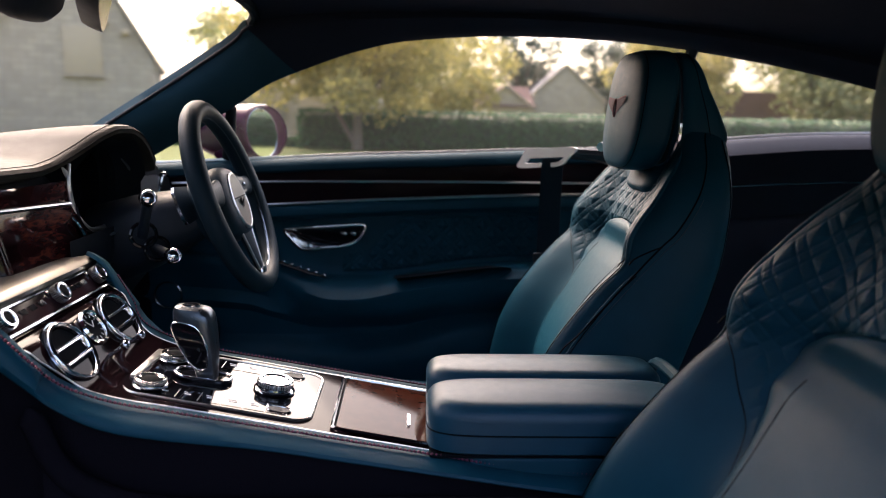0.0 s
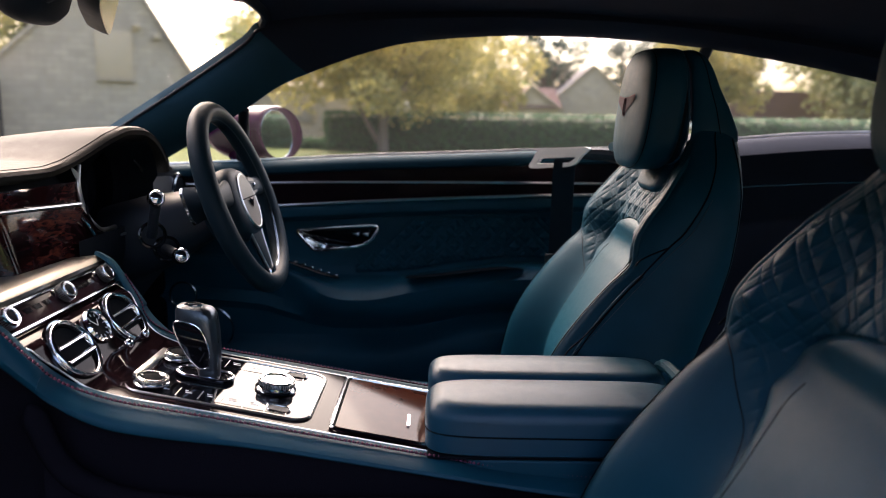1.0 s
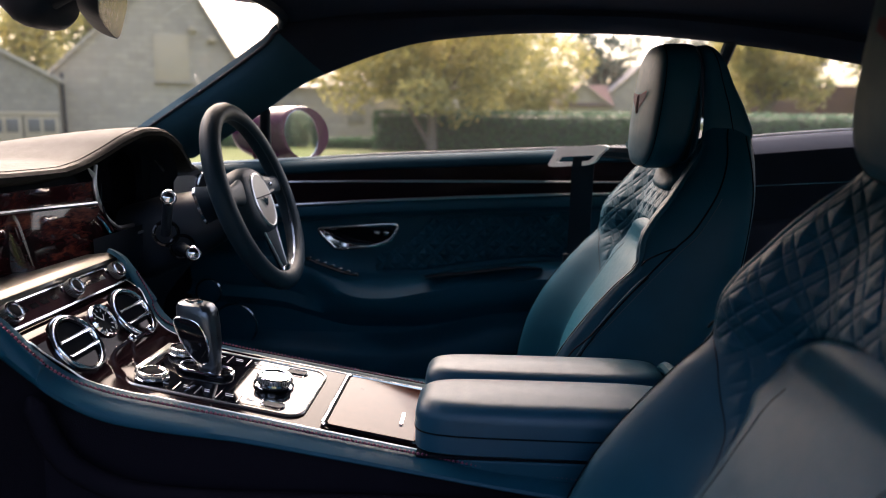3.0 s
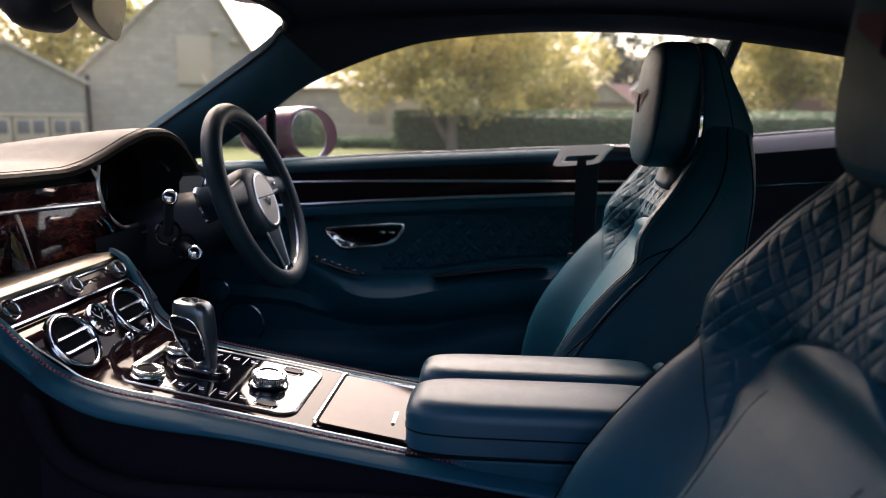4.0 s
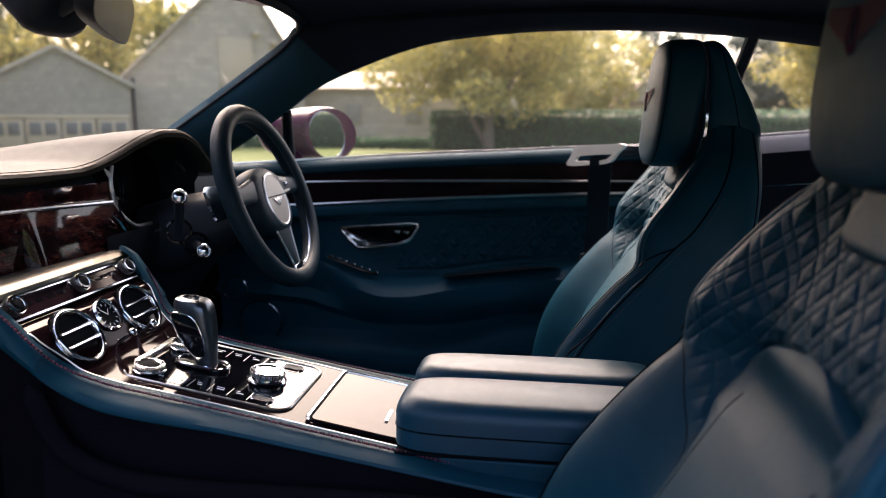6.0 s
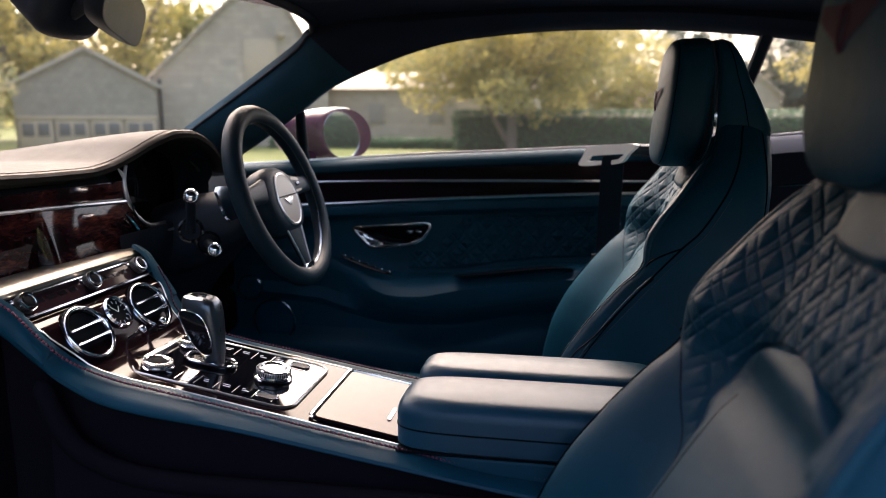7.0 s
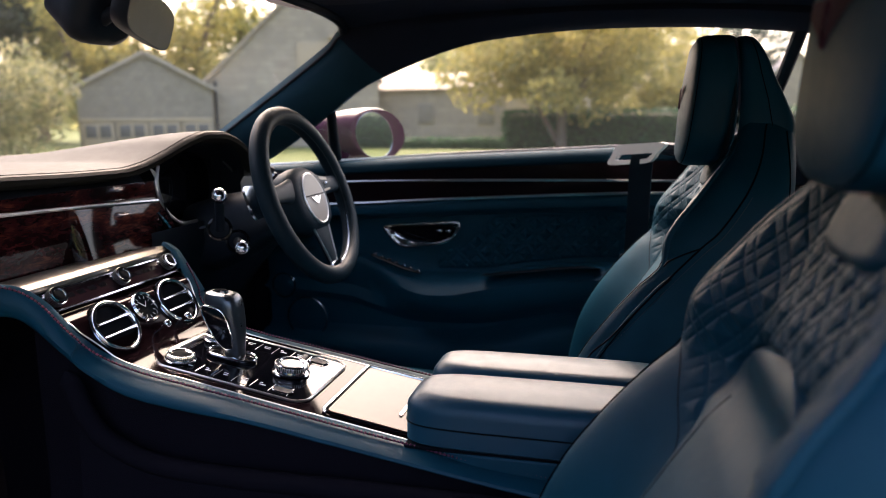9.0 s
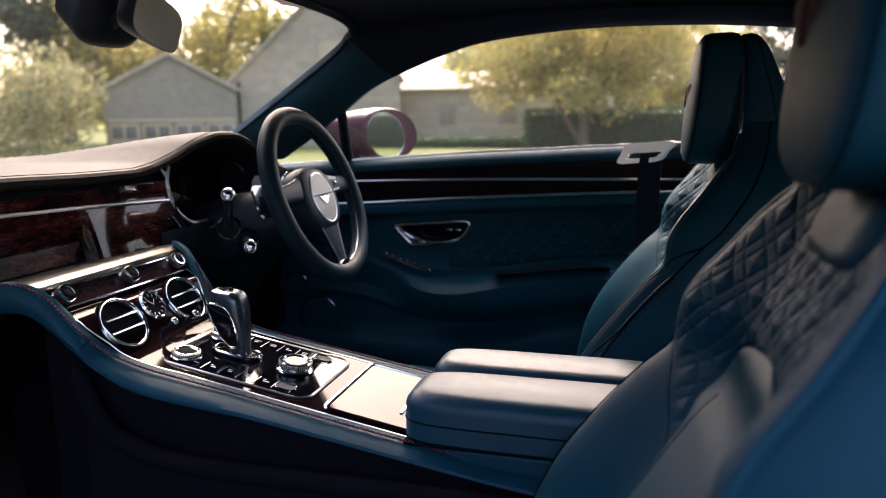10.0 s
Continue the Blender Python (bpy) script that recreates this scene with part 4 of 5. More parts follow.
# rows of buttons with pale legends
random.seed(4)
for row, (ya, yb) in enumerate(((-0.070, -0.046), (0.044, 0.070))):
    for k in range(6):
        x0 = -0.030 + 0.026 * k
        b = part("button", skin(plate(x0, x0 + 0.024, ya, yb, 0.0015, 0.001, 0.0020, 2)), SCREEN, console)
        part("legend", skin(plate(x0 + 0.007, x0 + 0.007 + random.uniform(0.006, 0.010), (ya + yb) / 2 - 0.0012, (ya + yb) / 2 + 0.0012, 0.0004, 0.0020, 0.0023, 1)), PALE, b, "pale printed bar")
        part("legend", skin(plate(x0 + 0.005, x0 + 0.005 + random.uniform(0.003, 0.012), (ya + yb) / 2 + 0.0042, (ya + yb) / 2 + 0.0058, 0.0004, 0.0020, 0.0023, 1)), PALE, b, "pale printed bar")
        part("gap_line", skin(plate(x0 + 0.0243, x0 + 0.0252, ya, yb, 0.0002, 0.001, 0.0022, 1)), SATIN, b)
for y0 in (-0.066, 0.050):
    part("cup", skin(plate(0.100, 0.128, y0, y0 + 0.016, 0.0075, 0.0010, 0.0026)), PLASTIC, console)
    part("cup_rim", tube(plate(0.100, 0.128, y0, y0 + 0.016, 0.0075, 0.0010, 0.0026)[1], 0.0010, 6, closed=True), CHROME, console)


def dial_at(x, y, r, h, name, label):
    m = axis_frame(on_deck(x, y, 0.0025), DECK_N)
    prof = [(r * 1.14, 0), (r * 1.16, h * 0.10), (r * 1.10, h * 0.2), (r * 0.94, h * 0.28), (r * 0.92, h * 0.42), (r, h * 0.50), (r * 1.02, h * 0.65), (r, h * 0.90), (r * 0.93, h), (r * 0.78, h * 1.0), (r * 0.70, h * 0.88), (r * 0.3, h * 0.84), (0.001, h * 0.84)]
    d = part(name, lathe(prof, m, 48), CHROME, console, label)
    bm = bmesh.new()
    for k in range(44):
        a = 2 * math.pi * k / 44
        c = m @ Vector((r * 1.005 * math.cos(a), r * 1.005 * math.sin(a), h * 0.72))
        tube([c - DECK_N * h * 0.18, c + DECK_N * h * 0.18], 0.0008, 4, bm=bm)
    part("knurling", bm, SATIN, d)
    part("cap", lathe([(r * 0.66, h * 0.86), (r * 0.64, h * 0.89), (0.001, h * 0.9)], m, 32), SATIN if name == "drive_dial" else SEAM, d)


dial_at(0.098, 0.0, 0.0225, 0.0145, "drive_dial", "knurled chrome drive-mode dial")
dial_at(-0.040, -0.050, 0.0180, 0.0095, "start_button", "knurled chrome start button")
dial_at(-0.040, 0.045, 0.0180, 0.0095, "volume_knob", "knurled chrome volume knob")

# gear lever
lever_ob = thing("gear_lever", "chrome and leather automatic gear selector", "gear lever")
slot = plate(-0.026, 0.043, -0.017, 0.017, 0.0168, 0.003, 0.006, 8)
part("base_ring", tube(slot[1], 0.0022, 8, closed=True), CHROME, lever_ob, "chrome oval base ring")
part("base_plate", skin(plate(-0.029, 0.045, -0.017, 0.017, 0.0168, 0.002, 0.0048, 8)), GLOSS, lever_ob)
rings = []
for x, z, hx, hy in ((0.015, 0.688, 0.012, 0.010), (0.014, 0.702, 0.0138, 0.0115), (0.011, 0.718, 0.0178, 0.0142), (0.007, 0.735, 0.0222, 0.0172), (0.004, 0.752, 0.0245, 0.0190),
                     (0.002, 0.768, 0.0250, 0.0198), (0.001, 0.778, 0.0242, 0.0188), (0.0, 0.7840, 0.0210, 0.0160), (-0.001, 0.7865, 0.014, 0.010)):
    rings.append([Vector((x + hx * math.copysign(abs(math.cos(a)) ** 0.6, math.cos(a)), hy * math.copysign(abs(math.sin(a)) ** 0.6, math.sin(a)), z - 0.14 * hx * math.cos(a))) for a in (2 * math.pi * k / 36 for k in range(36))])
part("grip", skin(rings), GRIP, lever_ob, "dark satin grip")
for s in (-1, 1):
    panel = [Vector(p) for p in ((-0.021, 0.768, 0), (-0.004, 0.769, 0), (0.010, 0.762, 0), (0.018, 0.745, 0), (0.020, 0.728, 0), (0.017, 0.710, 0), (0.006, 0.708, 0), (-0.006, 0.722, 0), (-0.016, 0.745, 0))]
    pts = spline(panel, 40, closed=True)
    yo = track((0.705, 0.0118), (0.718, 0.0140), (0.735, 0.0176), (0.752, 0.0200), (0.77, 0.0208))
    part("leather_inlay", skin([[Vector((p.x, s * (yo(p.y) + o), p.y)) for p in pts] for o in (-0.001, 0.0008)]), GLOSS, lever_ob, "gloss dark inlay")
    part("inlay_rim", tube([Vector((p.x, s * (yo(p.y) + 0.0003), p.y)) for p in pts], 0.0013, 8, closed=True), CHROME, lever_ob)
part("top_ring", tube([Vector((-0.003 + 0.0085 * math.cos(a), 0.0058 * math.sin(a), 0.7882)) for a in (2 * math.pi * k / 28 for k in range(28))], 0.0008, 5, closed=True), SEAM, lever_ob)
part("top_button", skin([[Vector((-0.003 + 0.012 * math.cos(a), 0.0085 * math.sin(a), z)) for a in (2 * math.pi * k / 28 for k in range(28))] for z in (0.786, 0.7880)]), CHROME, lever_ob, "oval chrome top badge")
part("collar", lathe([(0.0135, 0.0), (0.0145, 0.004), (0.0125, 0.009)], axis_frame((0.013, 0, 0.686), (-0.1, 0, 1)), 28, caps=False), CHROME, lever_ob)

# ashtray or cup-holder lid
tray = thing("cupholder_lid", "closed veneer cup-holder lid with chrome frame", "lid")
part("lid", skin(plate(0.185, 0.300, -0.080, 0.080, 0.006, -0.001, 0.0030)), LIDWOOD, tray)
part("frame", tube(plate(0.180, 0.305, -0.0855, 0.0855, 0.009, 0, 0.0026)[1], 0.0024, 6, closed=True), CHROME, tray, "chrome frame")
part("pull", skin(plate(0.268, 0.272, -0.045, -0.010, 0.0018, 0.002, 0.0050)), CHROME, tray)
part("front_groove", skin(plate(0.1795, 0.1840, -0.082, 0.082, 0.001, 0.0005, 0.0032)), SEAM, tray)

# stack: trim bar, climate strip, vents, clock
ST_T, ST_N = Vector((-0.571, 0, 0.821)), Vector((0.821, 0, 0.571))


def on_stack(y, s, o=0.0):
    """A point on the sloping stack: s metres up from the vents' height."""
    return Vector((-0.1225, y, 0.7535)) + ST_T * s + ST_N * (o - 0.022 * smooth(0.02, 0.065, s))


part("trim_bar", skin([[on_stack(y, s, o) for y, s, o in ((-0.175, a, b), (0.0, a, b), (0.148, a, b))] for a, b in ((0.076, 0.002), (0.077, 0.008), (0.081, 0.0105), (0.088, 0.0085), (0.094, 0.002), (0.104, -0.018), (0.124, -0.052))], close=False), BRUSHED, console, "brushed metal trim bar")
part("climate_strip", skin([[on_stack(y, s, o) for y, s in ((-0.148, 0.044), (0.130, 0.044), (0.137, 0.076), (-0.160, 0.076))] for o in (-0.006, 0.002)]), EBONY, console, "gloss black climate strip")
part("chrome_line", tube([on_stack(y, 0.0425, 0.003) for y in (-0.147, 0, 0.130)], 0.0022, 6), CHROME, console)
part("chrome_line", tube([on_stack(y, 0.074, 0.004) for y in (-0.158, 0, 0.137)], 0.0018, 6), CHROME, console)
for y in (-0.123, 0.003, 0.113):
    m = axis_frame(on_stack(y, 0.061, 0.002), ST_N)
    k_ob = part("climate_knob", lathe([(0.0125, 0), (0.0125, 0.002), (0.0105, 0.004), (0.0105, 0.006), (0.0120, 0.008), (0.0122, 0.018), (0.0112, 0.0205), (0.0085, 0.0205), (0.0078, 0.019), (0.001, 0.019)], m, 36), CHROME, console, "knurled chrome knob")
    bm = bmesh.new()
    for k in range(28):
        a = 2 * math.pi * k / 28
        c = m @ Vector((0.0121 * math.cos(a), 0.0121 * math.sin(a), 0.013))
        tube([c - ST_N * 0.0045, c + ST_N * 0.0045], 0.0007, 4, bm=bm)
    part("knob_face", lathe([(0.0077, 0.0191), (0.0070, 0.0196), (0.001, 0.0196)], m, 24), SEAM, k_ob)
    part("knurling", bm, SATIN, k_ob)
for ya, yb in ((-0.102, -0.019), (0.026, 0.092)):
    part("slider", skin([[on_stack(y, s, o) for y, s in ((ya, 0.056), (yb, 0.056), (yb, 0.066), (ya, 0.066))] for o in (0.002, 0.004)]), SMOKED, console, "smoked metal switch row")
    for k in range(4):
        y = lerp(ya, yb, (k + 0.5) / 4)
        part("switch_key", skin([[on_stack(y + a, s, o) for a, s in ((-0.007, 0.0575), (0.007, 0.0575), (0.007, 0.0645), (-0.007, 0.0645))] for o in (0.004, 0.0065)]), GLOSS, console)


def vent(y):
    m = axis_frame(on_stack(y, -0.006, 0.0), ST_N)
    cup = part("vent", lathe([(0.0378, 0.0), (0.0388, 0.0035), (0.0384, 0.0065), (0.0370, 0.0085), (0.0352, 0.0090), (0.0336, 0.0080), (0.0324, 0.0055), (0.0314, 0.0005)], m, 48, caps=False), CHROME, console, "chrome round air-vent ring")
    part("vent_outer_ring", lathe([(0.0405, -0.003), (0.0405, 0.003), (0.0388, 0.003)], m, 48, caps=False), SMOKED, cup)
    part("vent_throat", lathe([(0.0306, 0.0022), (0.0300, 0.0016), (0.001, 0.0015)], m, 40), SEAM, cup)
    for s in (-0.0095, 0.0095):
        w = math.sqrt(0.031 ** 2 - s * s)
        part("vane", tube([m @ Vector((-w, s, 0.006)), m @ Vector((w, s, 0.006))], 0.0032, 8, flat=0.7), CHROME, cup, "chrome vane")


vent(-0.0755)
vent(0.0635)
cm2 = axis_frame(on_stack(-0.004, 0.004, 0.0), ST_N)
clock = part("clock", lathe([(0.0235, 0.0), (0.0245, 0.004), (0.0225, 0.0075), (0.0200, 0.006), (0.0190, 0.003)], cm2, 40, caps=False), CHROME, console, "small round analogue clock")
part("clock_face", lathe([(0.0192, 0.0022), (0.0190, 0.0030), (0.001, 0.0030)], cm2, 32), SEAM, clock)
bm = bmesh.new()
for k in range(12):
    a = 2 * math.pi * k / 12
    tube([cm2 @ Vector((0.0135 * math.cos(a), 0.0135 * math.sin(a), 0.0034)), cm2 @ Vector((0.0175 * math.cos(a), 0.0175 * math.sin(a), 0.0034))], 0.0006, 4, bm=bm)
part("hour_marks", bm, PALE, clock)
for a, r in ((0.9, 0.010), (2.3, 0.014)):
    part("clock_hand", tube([cm2 @ Vector((0, 0, 0.0040)), cm2 @ Vector((r * math.cos(a), r * math.sin(a), 0.0040))], 0.0006, 4), PALE, clock)
for y, s in ((-0.017, -0.036), (0.031, -0.038)):
    a, b = on_stack(y, s, -0.004), on_stack(y, s, 0.028)
    pl = part("organ_stop", tube([a, lerp(a, b, 0.5), b], [0.0030, 0.0024, 0.0030], 10), CHROME, console, "chrome organ-stop vent plunger")
    part("bead", ball(lerp(a, b, 0.12), 0.0048), CHROME, pl)
    part("bead", ball(b, 0.0060), CHROME, pl)

# ---- arm rest ----
arm = thing("armrest", "padded navy leather centre armrest with split lid", "armrest")


def pad(x0, x1, y0, y1, z0, z1, r, e=5.0, n=12):
    cx, cy, hx, hy = (x0 + x1) / 2, (y0 + y1) / 2, (x1 - x0) / 2, (y1 - y0) / 2
    rings = []
    for inset, z in [(r * 0.35, z0), (0.0, z0 + 0.006)] + [(r * (1 - math.sin(radians(a))) , z1 - r * 0.8 * (1 - math.cos(radians(a)))) for a in (90, 70, 50, 35, 20, 10, 0)]:
        rings.append([Vector((cx + (hx - inset) * math.copysign(abs(math.cos(t)) ** (2 / e), math.cos(t)), cy + (hy - inset) * math.copysign(abs(math.sin(t)) ** (2 / e), math.sin(t)), z)) for t in (2 * math.pi * k / 64 for k in range(64))])
    rings.append([lerp(p, Vector((cx, cy, z1 + 0.002)), 0.5) + Vector((0, 0, 0.0015)) for p in rings[-1]])
    return skin(rings)


part("lid", pad(0.292, 0.610, -0.118, -0.0015, 0.640, 0.702, 0.024), LEATHER_ARM, arm, "padded leather lid")
part("lid", pad(0.294, 0.610, 0.0015, 0.100, 0.640, 0.700, 0.022), LEATHER_ARM, arm, "padded leather lid")
part("lid_seam", tube([Vector((0.451 + 0.159 * math.copysign(abs(math.cos(t)) ** 0.4, math.cos(t)), -0.0598 + 0.0588 * math.copysign(abs(math.sin(t)) ** 0.4, math.sin(t)), 0.668)) for t in (2 * math.pi * k / 64 for k in range(64))], 0.0010, 5, closed=True), SEAM, arm)
part("box_body", pad(0.300, 0.620, -0.114, 0.096, 0.56, 0.640, 0.006), LEATHER, arm)
part("rear_band", tube(spline([(0.612, -0.100, 0.66), (0.612, -0.06, 0.700), (0.612, 0.05, 0.700), (0.612, 0.09, 0.66)], 20), 0.008, 8), LEATHER, arm)
part("gap_shadow", box(0.45, -0.01, 0.640, 0.31, 0.205, 0.005, 0.002), SEAM, arm)


# ---- front seats ----
s_edge = track((0.42, 0.425), (0.53, 0.436), (0.61, 0.452), (0.672, 0.478), (0.737, 0.522), (0.78, 0.558), (0.82, 0.593), (0.85, 0.597), (0.875, 0.610), (0.904, 0.633), (0.935, 0.656), (0.975, 0.686), (1.02, 0.700), (1.05, 0.704))
s_half = track((0.42, 0.235), (0.70, 0.216), (0.85, 0.207), (0.91, 0.192), (0.95, 0.168), (0.98, 0.142), (1.005, 0.120), (1.03, 0.110), (1.05, 0.106))
s_dip = track((0.42, 0.095), (0.60, 0.080), (0.75, 0.068), (0.83, 0.058), (0.90, 0.036), (0.96, 0.018), (1.02, 0.006), (1.05, 0.0))
s_back = track((0.42, 0.640), (0.60, 0.696), (0.70, 0.730), (0.76, 0.750), (0.85, 0.766), (0.93, 0.774), (1.0, 0.776), (1.05, 0.764))
ins_half = track((0.45, 0.125), (0.60, 0.104), (0.70, 0.092), (0.73, 0.096), (0.76, 0.107), (0.79, 0.119), (0.815, 0.119), (0.834, 0.104), (0.846, 0.076), (0.854, 0.040), (0.858, 0.0))
quilt_half = track((0.700, 0.094), (0.738, 0.108), (0.768, 0.132), (0.793, 0.153), (0.825, 0.194))
s_round = track((0.42, 0.050), (0.85, 0.042), (0.93, 0.024), (1.0, 0.012), (1.05, 0.006))


def seat_front(y, z):
    w = s_half(z)
    s = min(1.0, abs(y) / w)
    x = s_edge(z) + s_dip(z) * (1 - smooth(0.42, 0.90, s))
    if s > 0.86:
        q = (s - 0.86) / 0.14
        x += s_round(z) * (1 - math.sqrt(max(0.0, 1 - q * q)))
    return x


def flank_y(x, z):
    """Half width of the backrest's flank at depth x and height z."""
    w = s_half(z)
    x0 = seat_front(w, z)
    q = min(0.985, max(0.0, (x - x0) / (s_back(z) - x0))) ** (1 / 0.55)
    return w * (1 - q * q) ** 0.16 * (1 + 0.02 * q)


def make_seat(at_y, label):
    seat = thing("front_seat", label, "car seat", "front seats", at=(0, at_y, 0))
    zs = [lerp(0.42, 1.012, k / 70) for k in range(71)]
    rings = []
    for z in zs:
        w, xb = s_half(z), s_back(z)
        ring = [Vector((seat_front(lerp(-w, w, k / 44), z), lerp(-w, w, k / 44), z)) for k in range(45)]
        x0 = seat_front(w, z)
        for k in range(1, 22):
            a = math.pi * k / 22
            ring.append(Vector((lerp(x0, xb, abs(math.sin(a)) ** 0.55), w * math.copysign(abs(math.cos(a)) ** 0.32, math.cos(a)) * (1 + 0.02 * math.sin(a)), z)))
        rings.append(ring)
    top = rings[-1]
    cen = sum(top, Vector()) / len(top)
    for f, dz in ((0.95, 0.003), (0.6, 0.004), (0.3, 0.004)):
        rings.append([lerp(cen, p, f) + Vector((0, 0, dz)) for p in top])
    part("backrest", skin(rings), LEATHER, seat, "smooth navy leather backrest with raised bolsters")

    # quilted upper panel round the insert
    z0, z1 = 0.700, 0.988

    def bounds(z):
        outer = min(s_half(z) * 0.905, quilt_half(z)) if z < 0.84 else s_half(z) * 0.905
        return outer

    def quilt(u, v):
        z = lerp(z0, z1, v)
        b = bounds(z)
        y = lerp(-b, b, u)
        ih = ins_half(z) if z < 0.858 else -1
        rim = min(1, max(0.0, b - abs(y)) / 0.022, max(0.0, min(abs(abs(y) - ih) if ih > 0 else 1, z1 - z)) / 0.006)
        h = quilt_height(y, z, 0.040, 0.044)
        return (seat_front(y, z) - 0.0015 - 0.0050 * h * rim, y, z)

    def quilt_keep(u, v):
        z = lerp(z0, z1, v)
        y = lerp(-bounds(z), bounds(z), u)
        return not (z < 0.858 and abs(y) < ins_half(z) - 0.002)

    part("quilted_panel", sheet(300, 230, quilt, quilt_keep), LEATHER, seat, "diamond-quilted leather with twin seams")

    def insert(u, v):
        z = lerp(0.45, 0.857, v)
        h = ins_half(z)
        y = lerp(-h, h, u)
        edge = min(1.0, (h - abs(y)) / 0.028, (0.858 - z) / 0.022)
        return (seat_front(y, z) - 0.002 - 0.016 * math.sin(math.pi / 2 * max(0, edge)) ** 0.8, y, z)

    part("insert", sheet(60, 90, insert), LEATHER, seat, "plain smooth leather centre insert")
    # piping and seams
    for s in (-1, 1):
        pts = [(seat_front(s * s_half(z) * 0.90, z) - 0.001, s * s_half(z) * 0.90, z) for z in [lerp(0.45, 0.825, k / 40) for k in range(41)]]
        part("piping", tube(pts, 0.0008, 6), SEAM, seat)
        edge = [(seat_front(s * s_half(z) * 0.985, z) + 0.0005, s * s_half(z) * 0.990, z) for z in [lerp(0.45, 0.80, k / 40) for k in range(41)]]
        part("edge_piping", tube(edge, 0.0024, 8), LEATHER, seat, "rounded leather edge piping")
        part("edge_seam", tube([(x + 0.003, y * 1.012, z) for x, y, z in edge], 0.0009, 5), SEAM, seat)
        pts = []
        for k in range(41):
            z = lerp(0.70, 0.828, k / 40)
            y = s * (bounds(z) + 0.001)
            pts.append((seat_front(y, z) - 0.0005, y, z))
        part("seam", tube(pts, 0.0010, 6), SEAM, seat)
        pts = [(seat_front(s * s_half(z) * 0.912, z) + 0.0005, s * s_half(z) * 0.912, z) for z in [lerp(0.785, 0.99, k / 30) for k in range(31)]]
        part("wing_roll", tube(pts, [0.0040 * smooth(0, 8, k) * smooth(0, 6, 30 - k) + 0.0006 for k in range(31)], 10), LEATHER, seat, "rolled leather wing edge")
        pts = [(seat_front(s * (ins_half(z) * 0.70), z) - 0.0178, s * ins_half(z) * 0.70, z) for z in [lerp(0.46, 0.80, k / 30) for k in range(31)]]
        part("insert_seam", tube(pts, 0.0008, 5), SEAM, seat)
        # side seam that follows the shoulder
        pts = []
        for z, x in ((1.010, 0.730), (0.964, 0.720), (0.920, 0.701), (0.868, 0.667), (0.843, 0.642), (0.795, 0.598), (0.714, 0.528), (0.677, 0.494), (0.60, 0.468)):
            pts.append((x, 0, z))
        run = spline(pts, 120)
        part("side_seam", tube([(p.x, s * flank_y(p.x, p.z), p.z) for p in run], 0.0013, 6), SEAM, seat)
        cross = spline([(0.594, 0, 0.816), (0.602, 0, 0.825), (0.622, 0, 0.835), (0.642, 0, 0.843)], 16)
        part("wing_seam", tube([(p.x, s * flank_y(p.x, p.z), p.z) for p in cross], 0.0012, 6), SEAM, seat)
        rear = spline([(0.757, 0, 1.000), (0.757, 0, 0.93), (0.751, 0, 0.87), (0.738, 0, 0.79), (0.712, 0, 0.68)], 30)
        part("rear_seam", tube([(p.x, s * flank_y(p.x, p.z), p.z) for p in rear], 0.0011, 6), SEAM, seat)
        # stitches beside the lower half of the side seam
        bm = bmesh.new()
        for a, b in zip(run[30:-1], run[31:]):
            n = max(1, round((b - a).length / 0.0046))
            for k in range(n):
                c = lerp(a, b, (k + 0.5) / n) + Vector((0.006, 0, -0.006))
                d = (b - a).normalized() * 0.0014
                e, f = c - d, c + d
                tube([(e.x, s * flank_y(e.x, e.z), e.z), (c.x, s * (flank_y(c.x, c.z) + 0.0007), c.z), (f.x, s * flank_y(f.x, f.z), f.z)], [0.0005, 0.0007, 0.0005], 4, bm=bm)
        part("side_stitching", bm, STITCH, seat, "small blue-grey stitches")
    # smooth tab below the head restraint
    def tab(u, v):
        a, b = 2 * u - 1, 2 * v - 1
        m = max(abs(a), abs(b))
        n = (abs(a) ** 4 + abs(b) ** 4) ** 0.25
        f = m / n if n > 1e-6 else 1.0
        y, z = 0.070 * a * f, 0.940 + 0.033 * b * f
        e = min(1.0, (1 - m) / 0.35)
        return (seat_front(y, z) - 0.002 - 0.014 * math.sin(math.pi / 2 * e) ** 0.8, y, z)

    part("tab", sheet(32, 20, tab), LEATHER, seat, "smooth leather tab below the head restraint")

    # head restraint: pad, shell, chrome edge
    def pillow(xc, hx, hw, zc, hz, e, p, n=20, bow=0.010):
        rings = []
        for k in range(n + 1):
            t = -0.999 + 1.998 * k / n
            q = (1 - abs(t) ** e) ** (1 / e)
            ring = []
            for j in range(56):
                a = 2 * math.pi * j / 56
                c, d = math.copysign(abs(math.cos(a)) ** p, math.cos(a)), math.copysign(abs(math.sin(a)) ** p, math.sin(a))
                taper = 1 - 0.05 * max(0, d) ** 2 - 0.10 * max(0, -d) ** 2
                ring.append(Vector((xc + hx * t + bow * c * c * q * q + 0.010 * d * q, hw * c * q * taper, zc + hz * d * q)))
            rings.append(ring)
        return rings

    pad_rings = pillow(0.655, 0.035, 0.106, 1.044, 0.099, 5.0, 0.54, bow=0.003)
    hr = part("head_restraint", skin(pad_rings), LEATHER, seat, "rounded leather head restraint pad")
    part("head_seam", tube([p + (p - Vector((p.x, 0, 1.044))).normalized() * 0.0004 for p in pad_rings[3]], 0.0007, 5, closed=True), SEAM, hr)
    # burgundy wing-shaped embroidery, plain shape
    def on_pad(y, z, o=0.0):
        """The pad's front face at y, z."""
        dz = (z - 1.044) / 0.099
